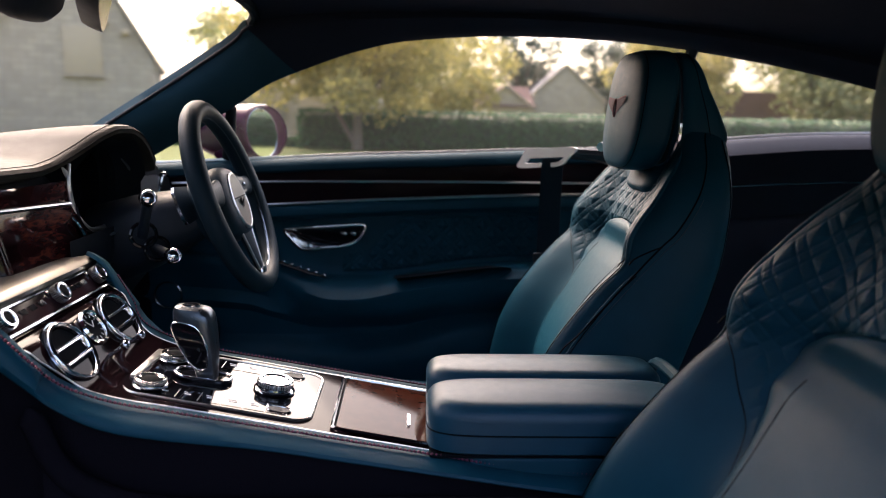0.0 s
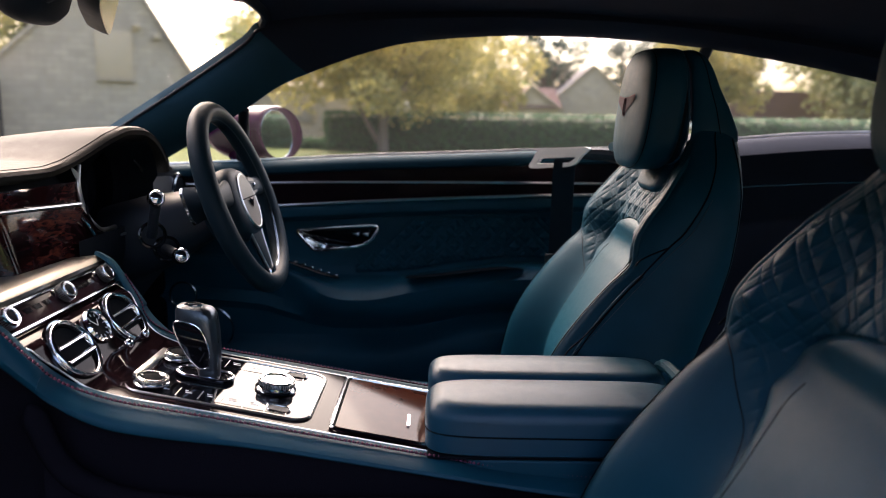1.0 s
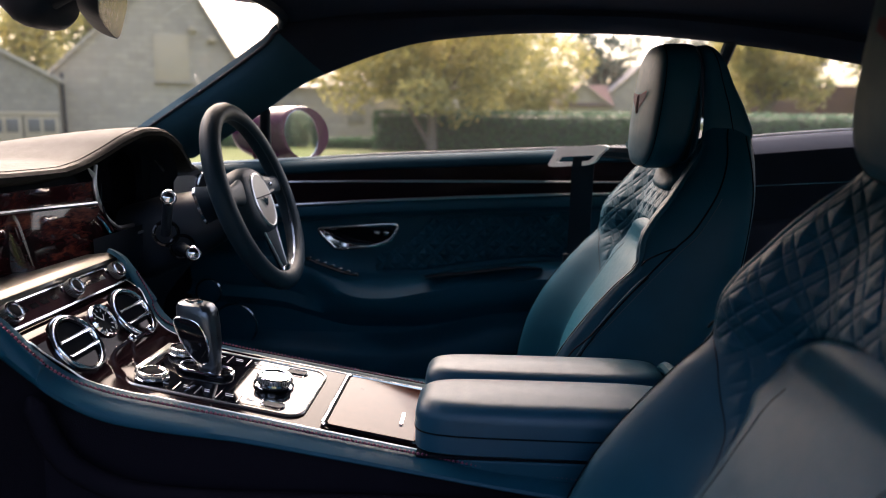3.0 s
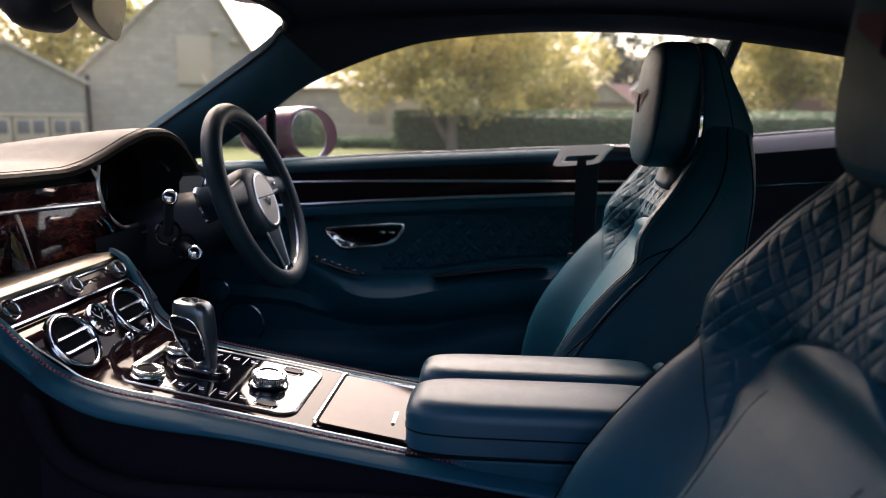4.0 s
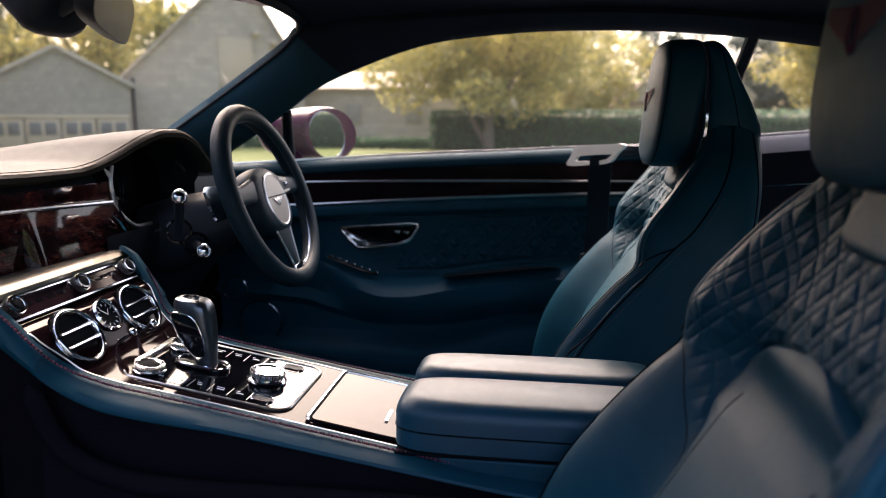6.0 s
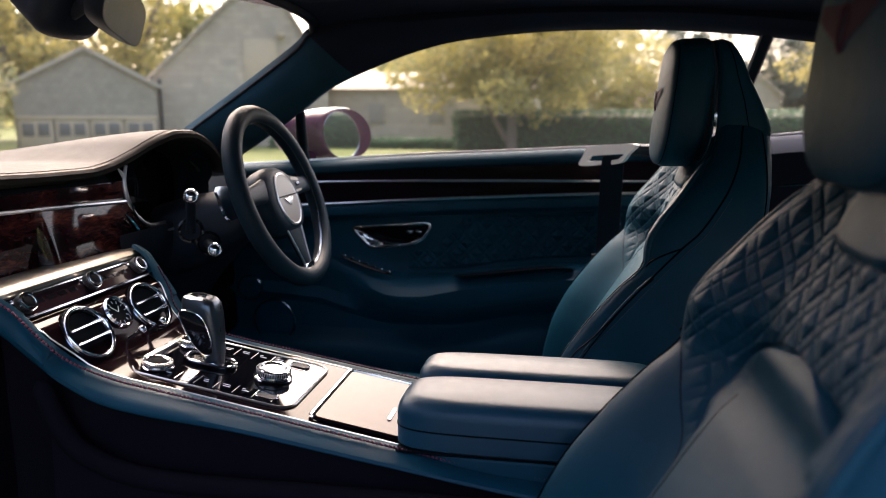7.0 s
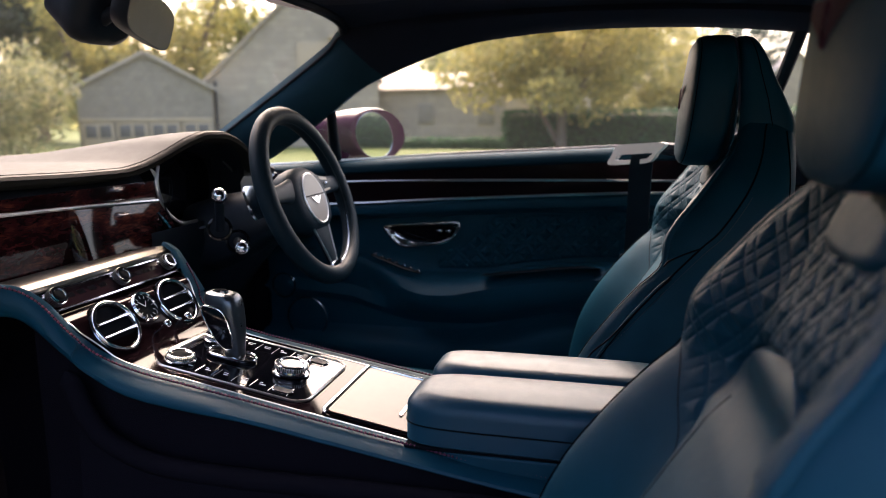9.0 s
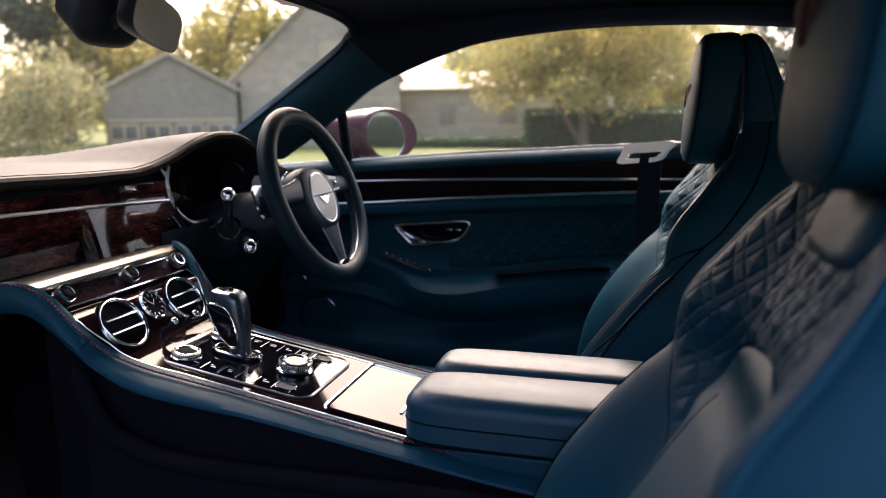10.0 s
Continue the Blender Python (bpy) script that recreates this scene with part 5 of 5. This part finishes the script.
        q = max(0.05, abs(y) / 0.106, abs(dz))
        for _ in range(4):
            d = dz / q
            tp = 1 - 0.05 * max(0, d) ** 2 - 0.10 * max(0, -d) ** 2
            q = ((abs(y) / (0.106 * tp)) ** 3.7 + abs(dz) ** 3.7) ** 0.27 + 1e-6
        q = min(q, 0.98)
        return Vector((0.655 - 0.035 * (1 - q ** 5.0) ** 0.2 + 0.003 * (y / 0.106) ** 2 + 0.010 * dz - o, y, z))

    for s in (-1, 1):
        def feather(u, v):
            y = lerp(0.003, 0.056, u)
            top = 1.0640 + 0.0055 * u
            low = lerp(1.0400, 1.0620, u ** 1.15) - 0.0035 * abs(math.sin(6.5 * math.pi * u))
            return on_pad(s * y + 0.012, lerp(low, top, v), 0.0008 + 0.0006 * abs(math.sin(4 * math.pi * v)))
        part("embroidery", sheet(33, 12, feather), EMBROIDERY, hr, "burgundy wing-shaped embroidery")
    part("embroidery", tube([on_pad(0.012 + 0.0075 * math.cos(a), 1.049 + 0.015 * math.sin(a), 0.0008) for a in (2 * math.pi * k / 20 for k in range(20))], 0.0015, 5, closed=True), EMBROIDERY, hr, "burgundy embroidered oval")
    sh_rings = pillow(0.730, 0.040, 0.104, 1.045, 0.094, 4.5, 0.42)
    for r in sh_rings:
        for p in r:
            p.x = 0.681 + (p.x - 0.690) * (1 - 0.62 * min(1, max(0, (p.z - 0.99) / 0.15)) ** 1.4)
            low = 1 - smooth(1.0, 1.09, p.z)
            p.x += max(0.0, p.x - 0.70) * 0.30 * low
            p.y *= 1 + 0.15 * low
    sh = part("head_shell", skin(sh_rings), LEATHER, seat, "leather rear shell of the head restraint")
    part("shell_seam", tube([p + (p - Vector((p.x, 0, 1.05))).normalized() * 0.0004 for p in sh_rings[11]], 0.0007, 5, closed=True), SEAM, sh)
    part("chrome_edge", tube([p + Vector((-0.006, 0, 0)) for p in sh_rings[3]], 0.0038, 6, closed=True), CHROME, sh, "thin chrome edge")
    part("neck", skin(pillow(0.682, 0.030, 0.094, 1.040, 0.088, 8.0, 0.5)), PLASTIC, sh)
    # cushion
    rings = []
    for k in range(25):
        t = k / 24
        x = lerp(0.02, 0.50, t)
        zt = lerp(0.47, 0.44, t) - 0.07 * (1 - smooth(0, 0.12, t))
        ring = []
        for j in range(40):
            a = 2 * math.pi * j / 40
            cy, cz = math.copysign(abs(math.cos(a)) ** 0.5, math.cos(a)), math.copysign(abs(math.sin(a)) ** 0.5, math.sin(a))
            y = 0.245 * cy
            z = (zt + 0.045 * smooth(0.12, 0.22, abs(y))) if cz > 0 else 0.33
            ring.append(Vector((x, y, lerp(0.38, z, abs(cz)))))
        rings.append(ring)
    part("cushion", skin(rings), LEATHER, seat, "leather seat cushion")
    part("base", box(0.30, 0, 0.335, 0.5, 0.40, 0.07, 0.01), PLASTIC, seat)
    return seat


driver_seat = make_seat(0.362, "navy leather driver's seat with diamond quilting and embroidered head restraint")
second = copy_thing(driver_seat, pose(0.004, -0.368, 0))
tagged(second, "navy leather passenger seat with diamond quilting beside the open door")
for ob in second.children:
    if ob.name.startswith(("head_restraint", "head_shell", "chrome_edge")):
        ob.location.x += 0.034
        ob.location.z += 0.031
    elif ob.name.startswith("tab"):
        ob.location.x += 0.013
        ob.location.z += 0.018


# ---- outside ----
def foliage(name, dark, light, trans=0.3):
    m = bpy.data.materials.new(name)
    m.use_nodes = True
    nt = m.node_tree
    b = nt.nodes["Principled BSDF"]
    geo = nt.nodes.new("ShaderNodeNewGeometry")
    mix = nt.nodes.new("ShaderNodeMix")
    mix.data_type = "RGBA"
    mix.inputs[6].default_value, mix.inputs[7].default_value = (*dark, 1), (*light, 1)
    nt.links.new(geo.outputs["Random Per Island"], mix.inputs[0])
    nt.links.new(mix.outputs[2], b.inputs["Base Color"])
    b.inputs["Roughness"].default_value = 0.55
    tr = nt.nodes.new("ShaderNodeBsdfTranslucent")
    nt.links.new(mix.outputs[2], tr.inputs[0])
    mx = nt.nodes.new("ShaderNodeMixShader")
    mx.inputs[0].default_value = trans
    nt.links.new(b.outputs[0], mx.inputs[1])
    nt.links.new(tr.outputs[0], mx.inputs[2])
    nt.links.new(mx.outputs[0], nt.nodes["Material Output"].inputs[0])
    return m


LEAF_GOLD = foliage("turning_leaves", (0.19, 0.20, 0.07), (0.50, 0.42, 0.13), 0.55)
LEAF_GREEN = foliage("green_leaves", (0.15, 0.185, 0.08), (0.40, 0.39, 0.17), 0.5)
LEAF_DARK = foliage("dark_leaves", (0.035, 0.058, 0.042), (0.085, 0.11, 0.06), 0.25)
LEAF_PALE = foliage("pale_leaves", (0.10, 0.13, 0.05), (0.42, 0.38, 0.20), 0.40)
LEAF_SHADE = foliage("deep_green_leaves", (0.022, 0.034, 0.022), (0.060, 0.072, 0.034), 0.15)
HEDGE = foliage("hedge_leaves", (0.02, 0.07, 0.03), (0.06, 0.15, 0.05), 0.30)
BARK = material("bark", (0.16, 0.13, 0.10), 0.9, grain=0.6, grain_size=60)
GRASS = material("grass", (0.075, 0.10, 0.03), 0.9, spec=0.1, grain=0.7, grain_size=120, color2=(0.11, 0.13, 0.045), vary_size=0.8)
STONE = material("grey_rubble_stone", (0.52, 0.45, 0.34), 0.95, spec=0.1, grain=0.8, grain_size=14, color2=(0.36, 0.31, 0.235), vary_size=2.6)
SHINGLE = material("grey_shingle", (0.37, 0.335, 0.265), 0.95, spec=0.1, grain=0.6, grain_size=30, color2=(0.25, 0.225, 0.18), vary_size=3.4)
TRIMW = material("cream_paint", (0.50, 0.41, 0.28), 0.8, spec=0.1, vary=0.05)
LEAD = material("pale_lead", (0.44, 0.39, 0.31), 0.85, spec=0.1, vary_size=1.5)
SLATE = material("roof_slate", (0.20, 0.19, 0.19), 0.8, grain=0.5, grain_size=20)
PANE = material("dark_window_pane", (0.16, 0.155, 0.14), 0.35, spec=0.2)
RED = material("red_brick_far", (0.16, 0.095, 0.078), 0.9, vary_size=2.0)
def courses(mat, wide, high, dark):
    """Adds faint courses of masonry to a wall material, at real size."""
    nt = mat.node_tree
    b = nt.nodes["Principled BSDF"]
    old = b.inputs["Base Color"].links[0].from_socket
    co = nt.nodes.new("ShaderNodeTexCoord")
    sep = nt.nodes.new("ShaderNodeSeparateXYZ")
    com = nt.nodes.new("ShaderNodeCombineXYZ")
    nt.links.new(co.outputs["Object"], sep.inputs[0])
    nt.links.new(sep.outputs[0], com.inputs[0])
    nt.links.new(sep.outputs[2], com.inputs[1])
    br = nt.nodes.new("ShaderNodeTexBrick")
    br.inputs["Scale"].default_value = 1.0
    br.inputs["Brick Width"].default_value = wide
    br.inputs["Row Height"].default_value = high
    br.inputs["Mortar Size"].default_value = high * 0.09
    br.inputs["Color1"].default_value = (1.06, 1.05, 1.03, 1)
    br.inputs["Color2"].default_value = (0.90, 0.90, 0.91, 1)
    br.inputs["Mortar"].default_value = (dark, dark, dark, 1)
    nt.links.new(com.outputs[0], br.inputs["Vector"])
    mix = nt.nodes.new("ShaderNodeMix")
    mix.data_type, mix.blend_type = "RGBA", "MULTIPLY"
    mix.inputs[0].default_value = 1.0
    nt.links.new(old, mix.inputs[6])
    nt.links.new(br.outputs["Color"], mix.inputs[7])
    nt.links.new(mix.outputs[2], b.inputs["Base Color"])


courses(STONE, 0.46, 0.20, 0.86)
courses(SHINGLE, 0.22, 0.16, 0.82)
GRAVEL = material("pale_gravel", (0.13, 0.125, 0.115), 0.95, spec=0.1, grain=0.8, grain_size=90)

ground = sheet(60, 60, lambda u, v: ((2 * u - 1) ** 3 * 900, (2 * v - 1) ** 3 * 900, 0.0))
tagged(part("ground", ground, GRASS), "flat grass and gravel ground round the car", "ground", kind="structure")
tagged(part("driveway", sheet(12, 12, lambda u, v: (lerp(-14, 14, u), lerp(-12, 13, v), 0.012)), GRAVEL), "pale gravel drive under the car", "driveway", kind="structure")


def leaf_cloud(bm, c, r, count, size, rng, squash=1.0):
    """Leaves as small bent quads scattered through a ragged ball."""
    for _ in range(count):
        d = Vector((rng.gauss(0, 1), rng.gauss(0, 1), rng.gauss(0, 1)))
        d.normalize()
        p = Vector(c) + Vector((d.x, d.y, d.z * squash)) * r * rng.uniform(0.35, 1.0) ** 0.6
        a = Vector((rng.gauss(0, 1), rng.gauss(0, 1), rng.gauss(0, 0.6))).normalized()
        b = a.orthogonal().normalized()
        s = size * rng.uniform(0.6, 1.4)
        vs = [bm.verts.new(p + a * s * i + b * s * 0.6 * j + Vector((0, 0, -0.15 * s * abs(i)))) for i, j in ((-1, 0), (0, -1), (1, 0), (0, 1))]
        bm.faces.new(vs)


def make_tree(x, y, height, spread, trunk_r, mat, label, seed, leaves=5200, leaf=0.09, fork=0.32, crown_from=0.33, lean=0.0, twin=0.0):
    rng = random.Random(seed)
    t = thing("tree", label, "tree", at=(x, y, 0))
    bm = bmesh.new()
    ends = []
    top = Vector((lean, 0, height * fork))
    tube([Vector((0, 0, -0.05)), Vector((lean * 0.4, 0, height * fork * 0.5)), top], [trunk_r * 1.25, trunk_r, trunk_r * 0.85], 9, bm=bm)
    for k in range(9):
        a = 2 * math.pi * (k + rng.random() * 0.6) / 9
        reach = spread * rng.uniform(0.45, 0.9)
        st = top * rng.uniform(0.55, 1.0)
        e = Vector((math.cos(a) * reach, math.sin(a) * reach, height * rng.uniform(crown_from + 0.12, 0.86)))
        mid = lerp(st, e, 0.5) + Vector((0, 0, 0.08 * height))
        tube([st, mid, e], [trunk_r * 0.5, trunk_r * 0.3, trunk_r * 0.08], 6, bm=bm)
        ends += [mid, e]
    if twin:
        tube([Vector((0.02, 0, 0.05)), Vector((-twin * 0.45, 0, height * 0.15)), Vector((-twin, 0.1, height * 0.34)), Vector((-twin * 1.6, 0.2, height * 0.55))], [trunk_r * 0.7, trunk_r * 0.55, trunk_r * 0.45, trunk_r * 0.2], 8, bm=bm)
    part("trunk", bm, BARK, t)
    cr = bmesh.new()
    clumps = [(e + Vector((rng.gauss(0, 0.3), rng.gauss(0, 0.3), rng.gauss(0, 0.2))) * spread * 0.25, spread * rng.uniform(0.22, 0.42)) for e in ends for _ in range(3)]
    for _ in range(26):
        a, rr = rng.uniform(0, 2 * math.pi), math.sqrt(rng.random()) * spread
        zc = lerp(crown_from, 0.95, rng.random()) * height
        rr *= math.sqrt(max(0.05, 1 - ((zc / height - 0.6) / 0.42) ** 2))
        clumps.append((Vector((rr * math.cos(a), rr * math.sin(a), zc)), spread * rng.uniform(0.16, 0.34)))
    per = max(8, leaves // len(clumps))
    for c, r in clumps:
        leaf_cloud(cr, c, r, per, leaf, rng, 0.75)
    part("crown", cr, mat, t, fix=False, flat=True)
    return t


make_tree(-1.35, 21.5, 4.9, 3.75, 0.14, LEAF_GOLD, "spreading tree with yellow-green autumn leaves before the hedge", 3, 26000, 0.075, 0.30, 0.30, 0.0, 0.9)
make_tree(7.2, 46.0, 7.6, 2.3, 0.25, LEAF_DARK, "tall thin-leaved green tree beyond the hedge", 8, 3000, 0.15)
make_tree(13.0, 34.0, 6.0, 3.2, 0.22, LEAF_GOLD, "yellowing tree beyond the hedge", 9, 12000, 0.12)
make_tree(21.0, 36.0, 7.5, 4.2, 0.25, LEAF_GREEN, "green tree beyond the hedge", 10, 11000, 0.14, 0.25, 0.15)
make_tree(17.0, 48.0, 8.5, 4.0, 0.3, LEAF_DARK, "dark green tree beyond the hedge", 12, 11000, 0.16, 0.25, 0.15)
make_tree(-10.2, 44.0, 7.7, 2.7, 0.3, LEAF_GREEN, "thinning tree beside the stone house", 13, 4200, 0.15, 0.25, 0.2)
make_tree(-6.6, 45.0, 7.9, 3.0, 0.3, LEAF_GOLD, "thinning yellow tree beside the stone house", 20, 4600, 0.15, 0.25, 0.2)
make_tree(-1.5, 52.0, 8.5, 5.5, 0.35, LEAF_GOLD, "tall yellowing tree far behind the hedge", 15, 9000, 0.18)
make_tree(-19.5, 30.0, 9.5, 3.6, 0.3, LEAF_GOLD, "yellow-green tree behind the garage", 14, 6500, 0.13, 0.2, 0.12)
make_tree(-19.6, 36.0, 10.5, 3.6, 0.35, LEAF_GREEN, "tall green tree between garage and house", 16, 6000, 0.14, 0.2, 0.12)
make_tree(-26.0, 28.0, 10.5, 3.6, 0.35, LEAF_DARK, "tall dark evergreen tree beyond the garage", 17, 15000, 0.14, 0.15, 0.1)
make_tree(-22.5, 27.0, 8.5, 3.0, 0.3, LEAF_GOLD, "yellowing tree beside the garage", 18, 8000, 0.12, 0.15, 0.1)


make_tree(13.4, 47.0, 6.6, 2.4, 0.3, LEAF_DARK, "dark tree behind the brick wall", 61, 5000, 0.15, 0.25, 0.2)
make_tree(25.0, 33.0, 7.0, 3.6, 0.3, LEAF_GOLD, "bright yellow-green tree behind the hedge", 62, 11000, 0.13, 0.25, 0.15)
make_tree(27.0, 24.0, 6.5, 3.4, 0.25, LEAF_DARK, "dark green tree behind the tall hedge", 41, 5000, 0.13)
make_tree(34.0, 22.0, 7.5, 3.8, 0.25, LEAF_GREEN, "green tree behind the tall hedge", 42, 5000, 0.14)
make_tree(42.0, 17.0, 7.5, 4.2, 0.25, LEAF_DARK, "dark green tree at the lawn's end", 43, 5000, 0.15)
make_tree(46.0, 9.0, 8.0, 4.6, 0.25, LEAF_GREEN, "green tree at the lawn's end", 44, 5000, 0.15)


make_tree(-6.5, 37.0, 6.5, 3.6, 0.2, LEAF_GREEN, "green tree behind the outbuilding", 51, 6000, 0.12, 0.25, 0.2)
make_tree(-0.5, 38.0, 6.0, 3.6, 0.2, LEAF_GREEN, "green tree behind the hedge", 52, 6000, 0.12, 0.25, 0.2)
make_tree(2.6, 36.0, 5.2, 2.6, 0.2, LEAF_GOLD, "yellowing tree behind the hedge", 53, 5000, 0.11, 0.25, 0.2)


def make_bush(x, y, rx, ry, h, mat, label, seed, count=5200, size=0.06):
    rng = random.Random(seed)
    bm = bmesh.new()
    for _ in range(46):
        a, rr = rng.uniform(0, 2 * math.pi), math.sqrt(rng.random())
        z = rng.uniform(0.08, 0.86) * h
        k = math.sqrt(max(0.1, 1 - (z / h) ** 2.4))
        leaf_cloud(bm, (rr * rx * k * math.cos(a), rr * ry * k * math.sin(a), z), 0.24 * h, count // 46, size, rng)
    ob = part("bush", bm, mat, None, fix=False, flat=True)
    ob.matrix_basis = pose(x, y, 0)
    return tagged(ob, label, "bush")


make_bush(-17.2, 16.2, 3.1, 2.0, 3.0, LEAF_PALE, "large pale-leaved flowering shrub beside the garage", 21, 11000, 0.065)


def make_hedge(x0, x1, y, h, d, label, seed, count):
    rng = random.Random(seed)
    hedge = thing("hedge", label, "hedge", at=(0, y, 0))
    core = box((x0 + x1) / 2, 0, h * 0.47, x1 - x0 - 0.15, d * 0.8, h * 0.90, 0.12)
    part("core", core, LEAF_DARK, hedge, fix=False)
    bm = bmesh.new()
    for _ in range(count):
        f = rng.random()
        x = rng.uniform(x0, x1)
        if f < 0.62:
            p = Vector((x, -d / 2 + rng.gauss(0, 0.04), rng.uniform(0.0, h)))
        elif f < 0.95:
            p = Vector((x, rng.uniform(-d / 2, d / 2), h + rng.gauss(0, 0.035)))
        else:
            p = Vector((x0 + rng.gauss(0, 0.05), rng.uniform(-d / 2, d / 2), rng.uniform(0, h)))
        a = Vector((rng.gauss(0, 1), rng.gauss(0, 1), rng.gauss(0, 0.7))).normalized()
        b = a.orthogonal().normalized()
        s = rng.uniform(0.03, 0.065)
        bm.faces.new([bm.verts.new(p + a * s * i + b * s * 0.7 * j) for i, j in ((-1, 0), (0, -1), (1, 0), (0, 1))])
    lv = part("leaves", bm, HEDGE, hedge, fix=False, flat=True)
    lv["kind"] = "stuff"


make_hedge(-3.15, 16.0, 22.3, 1.18, 1.1, "clipped dark green hedge along the lawn", 31, 15000)
make_hedge(-9.5, -3.25, 22.6, 0.30, 0.6, "low dark green planting at the foot of the grey building", 34, 5000)
make_hedge(16.3, 42.0, 21.9, 1.45, 1.4, "tall clipped hedge farther along the lawn", 32, 12000)


def gable_house(name, label, cx, y, w, eave, ridge, depth, wall_mat, roof_mat, over=0.12, rz=0.0, apex=0.0):
    h = thing(name, label, "building", at=(cx, y, 0, 0, 0, rz))
    pts = [(-w / 2, 0), (w / 2, 0), (w / 2, eave), (apex, ridge), (-w / 2, eave)]
    part("wall", skin([[(x, yy, z) for x, z in pts] for yy in (0, depth)]), wall_mat, h, flat=True)
    for s in (-1, 1):
        a, b = Vector((s * (w / 2 + over), 0, eave - over * (ridge - eave) / (w / 2))), Vector((apex, 0, ridge))
        up = Vector((s * (ridge - eave), 0, w / 2)).normalized() * 0.08
        prof = [a, b, b + up, a + up]
        part("roof", skin([[p + Vector((0, yy, 0)) for p in prof] for yy in (-over, depth + over)]), roof_mat, h, flat=True)
        part("bargeboard", skin([[p + Vector((0, yy, -0.03 if i < 2 else 0)) for i, p in enumerate(prof)] for yy in (-over - 0.05, -over)]), LEAD if name == "garage" else wall_mat, h, flat=True)
    return h


def house_window(h, x, z, w, t, blind=True):
    win = part("window", box(x, -0.02, z, w + 0.14, 0.08, t + 0.14, 0.01), TRIMW, h, "cream painted window")
    part("pane", box(x, -0.065, z, w, 0.02, t, 0.004), TRIMW if blind else PANE, win, "closed cream blind" if blind else "")
    part("sill", box(x, -0.10, z - t / 2 - 0.10, w + 0.24, 0.16, 0.06, 0.01), STONE, win)


gar = gable_house("garage", "grey shingled garage with cream trim and low gable", -14.64, 20.23, 4.1, 2.02, 3.12, 4.0, SHINGLE, SHINGLE, rz=35.7)
part("lintel", box(0, -0.06, 1.00, 4.0, 0.10, 0.11, 0.01), TRIMW, gar, "cream painted lintel beam")
for k in range(4):
    dx = -1.5 + 1.0 * k
    d = part("garage_door", box(dx, -0.05, 0.46, 0.92, 0.08, 0.92, 0.01), TRIMW, gar, "cream garage door with small panes")
    for i in range(2):
        part("pane", box(dx - 0.21 + 0.42 * i, -0.10, 0.64, 0.33, 0.02, 0.40, 0.004), PANE, d)
hs = gable_house("house", "warm grey rubble-stone house with steep gable", -10.98, 23.60, 5.95, 2.40, 6.05, 7.0, STONE, SLATE, rz=24.7, apex=0.82)
house_window(hs, 0.65, 2.90, 0.98, 1.40)
for z, x in ((3.85, 1.35), (3.55, 1.95)):
    part("wall_lamp", box(x, -0.14, z, 0.24, 0.24, 0.18, 0.04), TRIMW, hs)
part("downpipe", tube([(-2.72, -0.1, 0), (-2.72, -0.1, 2.3)], 0.05, 8), PLASTIC, hs)
barn = thing("outbuilding", "long low stone outbuilding with pale roof", "building", at=(-5.2, 26.0, 0))
part("wall", box(0, 2, 1.05, 8.6, 4, 2.1, 0.02), STONE, barn, flat=True)
part("roof", skin([[(-4.4, yy, z), (4.4, yy, z)] for yy, z in ((-0.25, 2.05), (2.0, 2.75), (4.3, 2.05))] , close=False), LEAD, barn, "pale lead-grey roof")
for x in (-1.6, 0.7, 2.3):
    w = part("window", box(x, -0.02, 1.15, 0.64, 0.06, 0.78, 0.01), STONE, barn)
    part("pane", box(x, -0.055, 1.15, 0.56, 0.02, 0.70, 0.004), SHINGLE, w)
part("door", box(1.9, -0.03, 0.9, 0.9, 0.08, 1.8, 0.01), TRIMW, barn)
far = gable_house("cottage", "distant grey cottage with a steep gable", 9.2, 42.0, 4.6, 2.2, 4.2, 6.0, STONE, SLATE)
shed = gable_house("red_roofed_shed", "low cottage with reddish tiled roof", 5.6, 41.0, 3.2, 1.7, 2.9, 5.0, STONE, RED)
part("tiled_slope", skin([[(-1.7, -0.2, 1.75), (1.7, -0.2, 1.75)], [(-1.5, 1.5, 2.95), (1.5, 1.5, 2.95)]], close=False), RED, shed)
red = thing("garden_wall", "long low reddish brick wall beyond the hedge", "wall", at=(22, 40, 0))
part("wall", box(0, 0, 1.45, 16, 0.4, 2.9, 0.03), RED, red)
# wooded distance, and an unseen leaf screen on the car's open side
woods, back = bmesh.new(), bmesh.new()
rng = random.Random(77)
for k in range(330):
    a = radians(rng.uniform(-85, 110))
    d = rng.uniform(62, 95)
    hgt = rng.uniform(3, 6)
    leaf_cloud(woods, (math.sin(a) * d, math.cos(a) * d, hgt * rng.uniform(0.2, 0.75)), hgt * 0.5, 60, 0.5, rng)
# these leaves stay out of view; added to block sky light
for k in range(24):
    a = radians(rng.uniform(112, 200))
    d = rng.uniform(9, 16)
    leaf_cloud(back, (math.sin(a) * d, math.cos(a) * d, d * rng.uniform(0.05, 0.35)), 0.14 * d, 90, 0.24, rng)
for k in range(240):
    a = radians(rng.uniform(196, 298))
    d = rng.uniform(9, 18)
    leaf_cloud(back, (math.sin(a) * d, math.cos(a) * d, d * rng.uniform(0.02, 0.50)), 0.13 * d, 80, 0.28, rng)
b_ob = part("leaf_light_screen", back, LEAF_SHADE, None, fix=False, flat=True)
tagged(b_ob, "unseen leaf screen added to block light on the open side of the car", "woods", kind="stuff")
w_ob = part("far_woods", woods, LEAF_GREEN, None, fix=False, flat=True)
tagged(w_ob, "hazy belt of distant trees", "woods", kind="stuff")
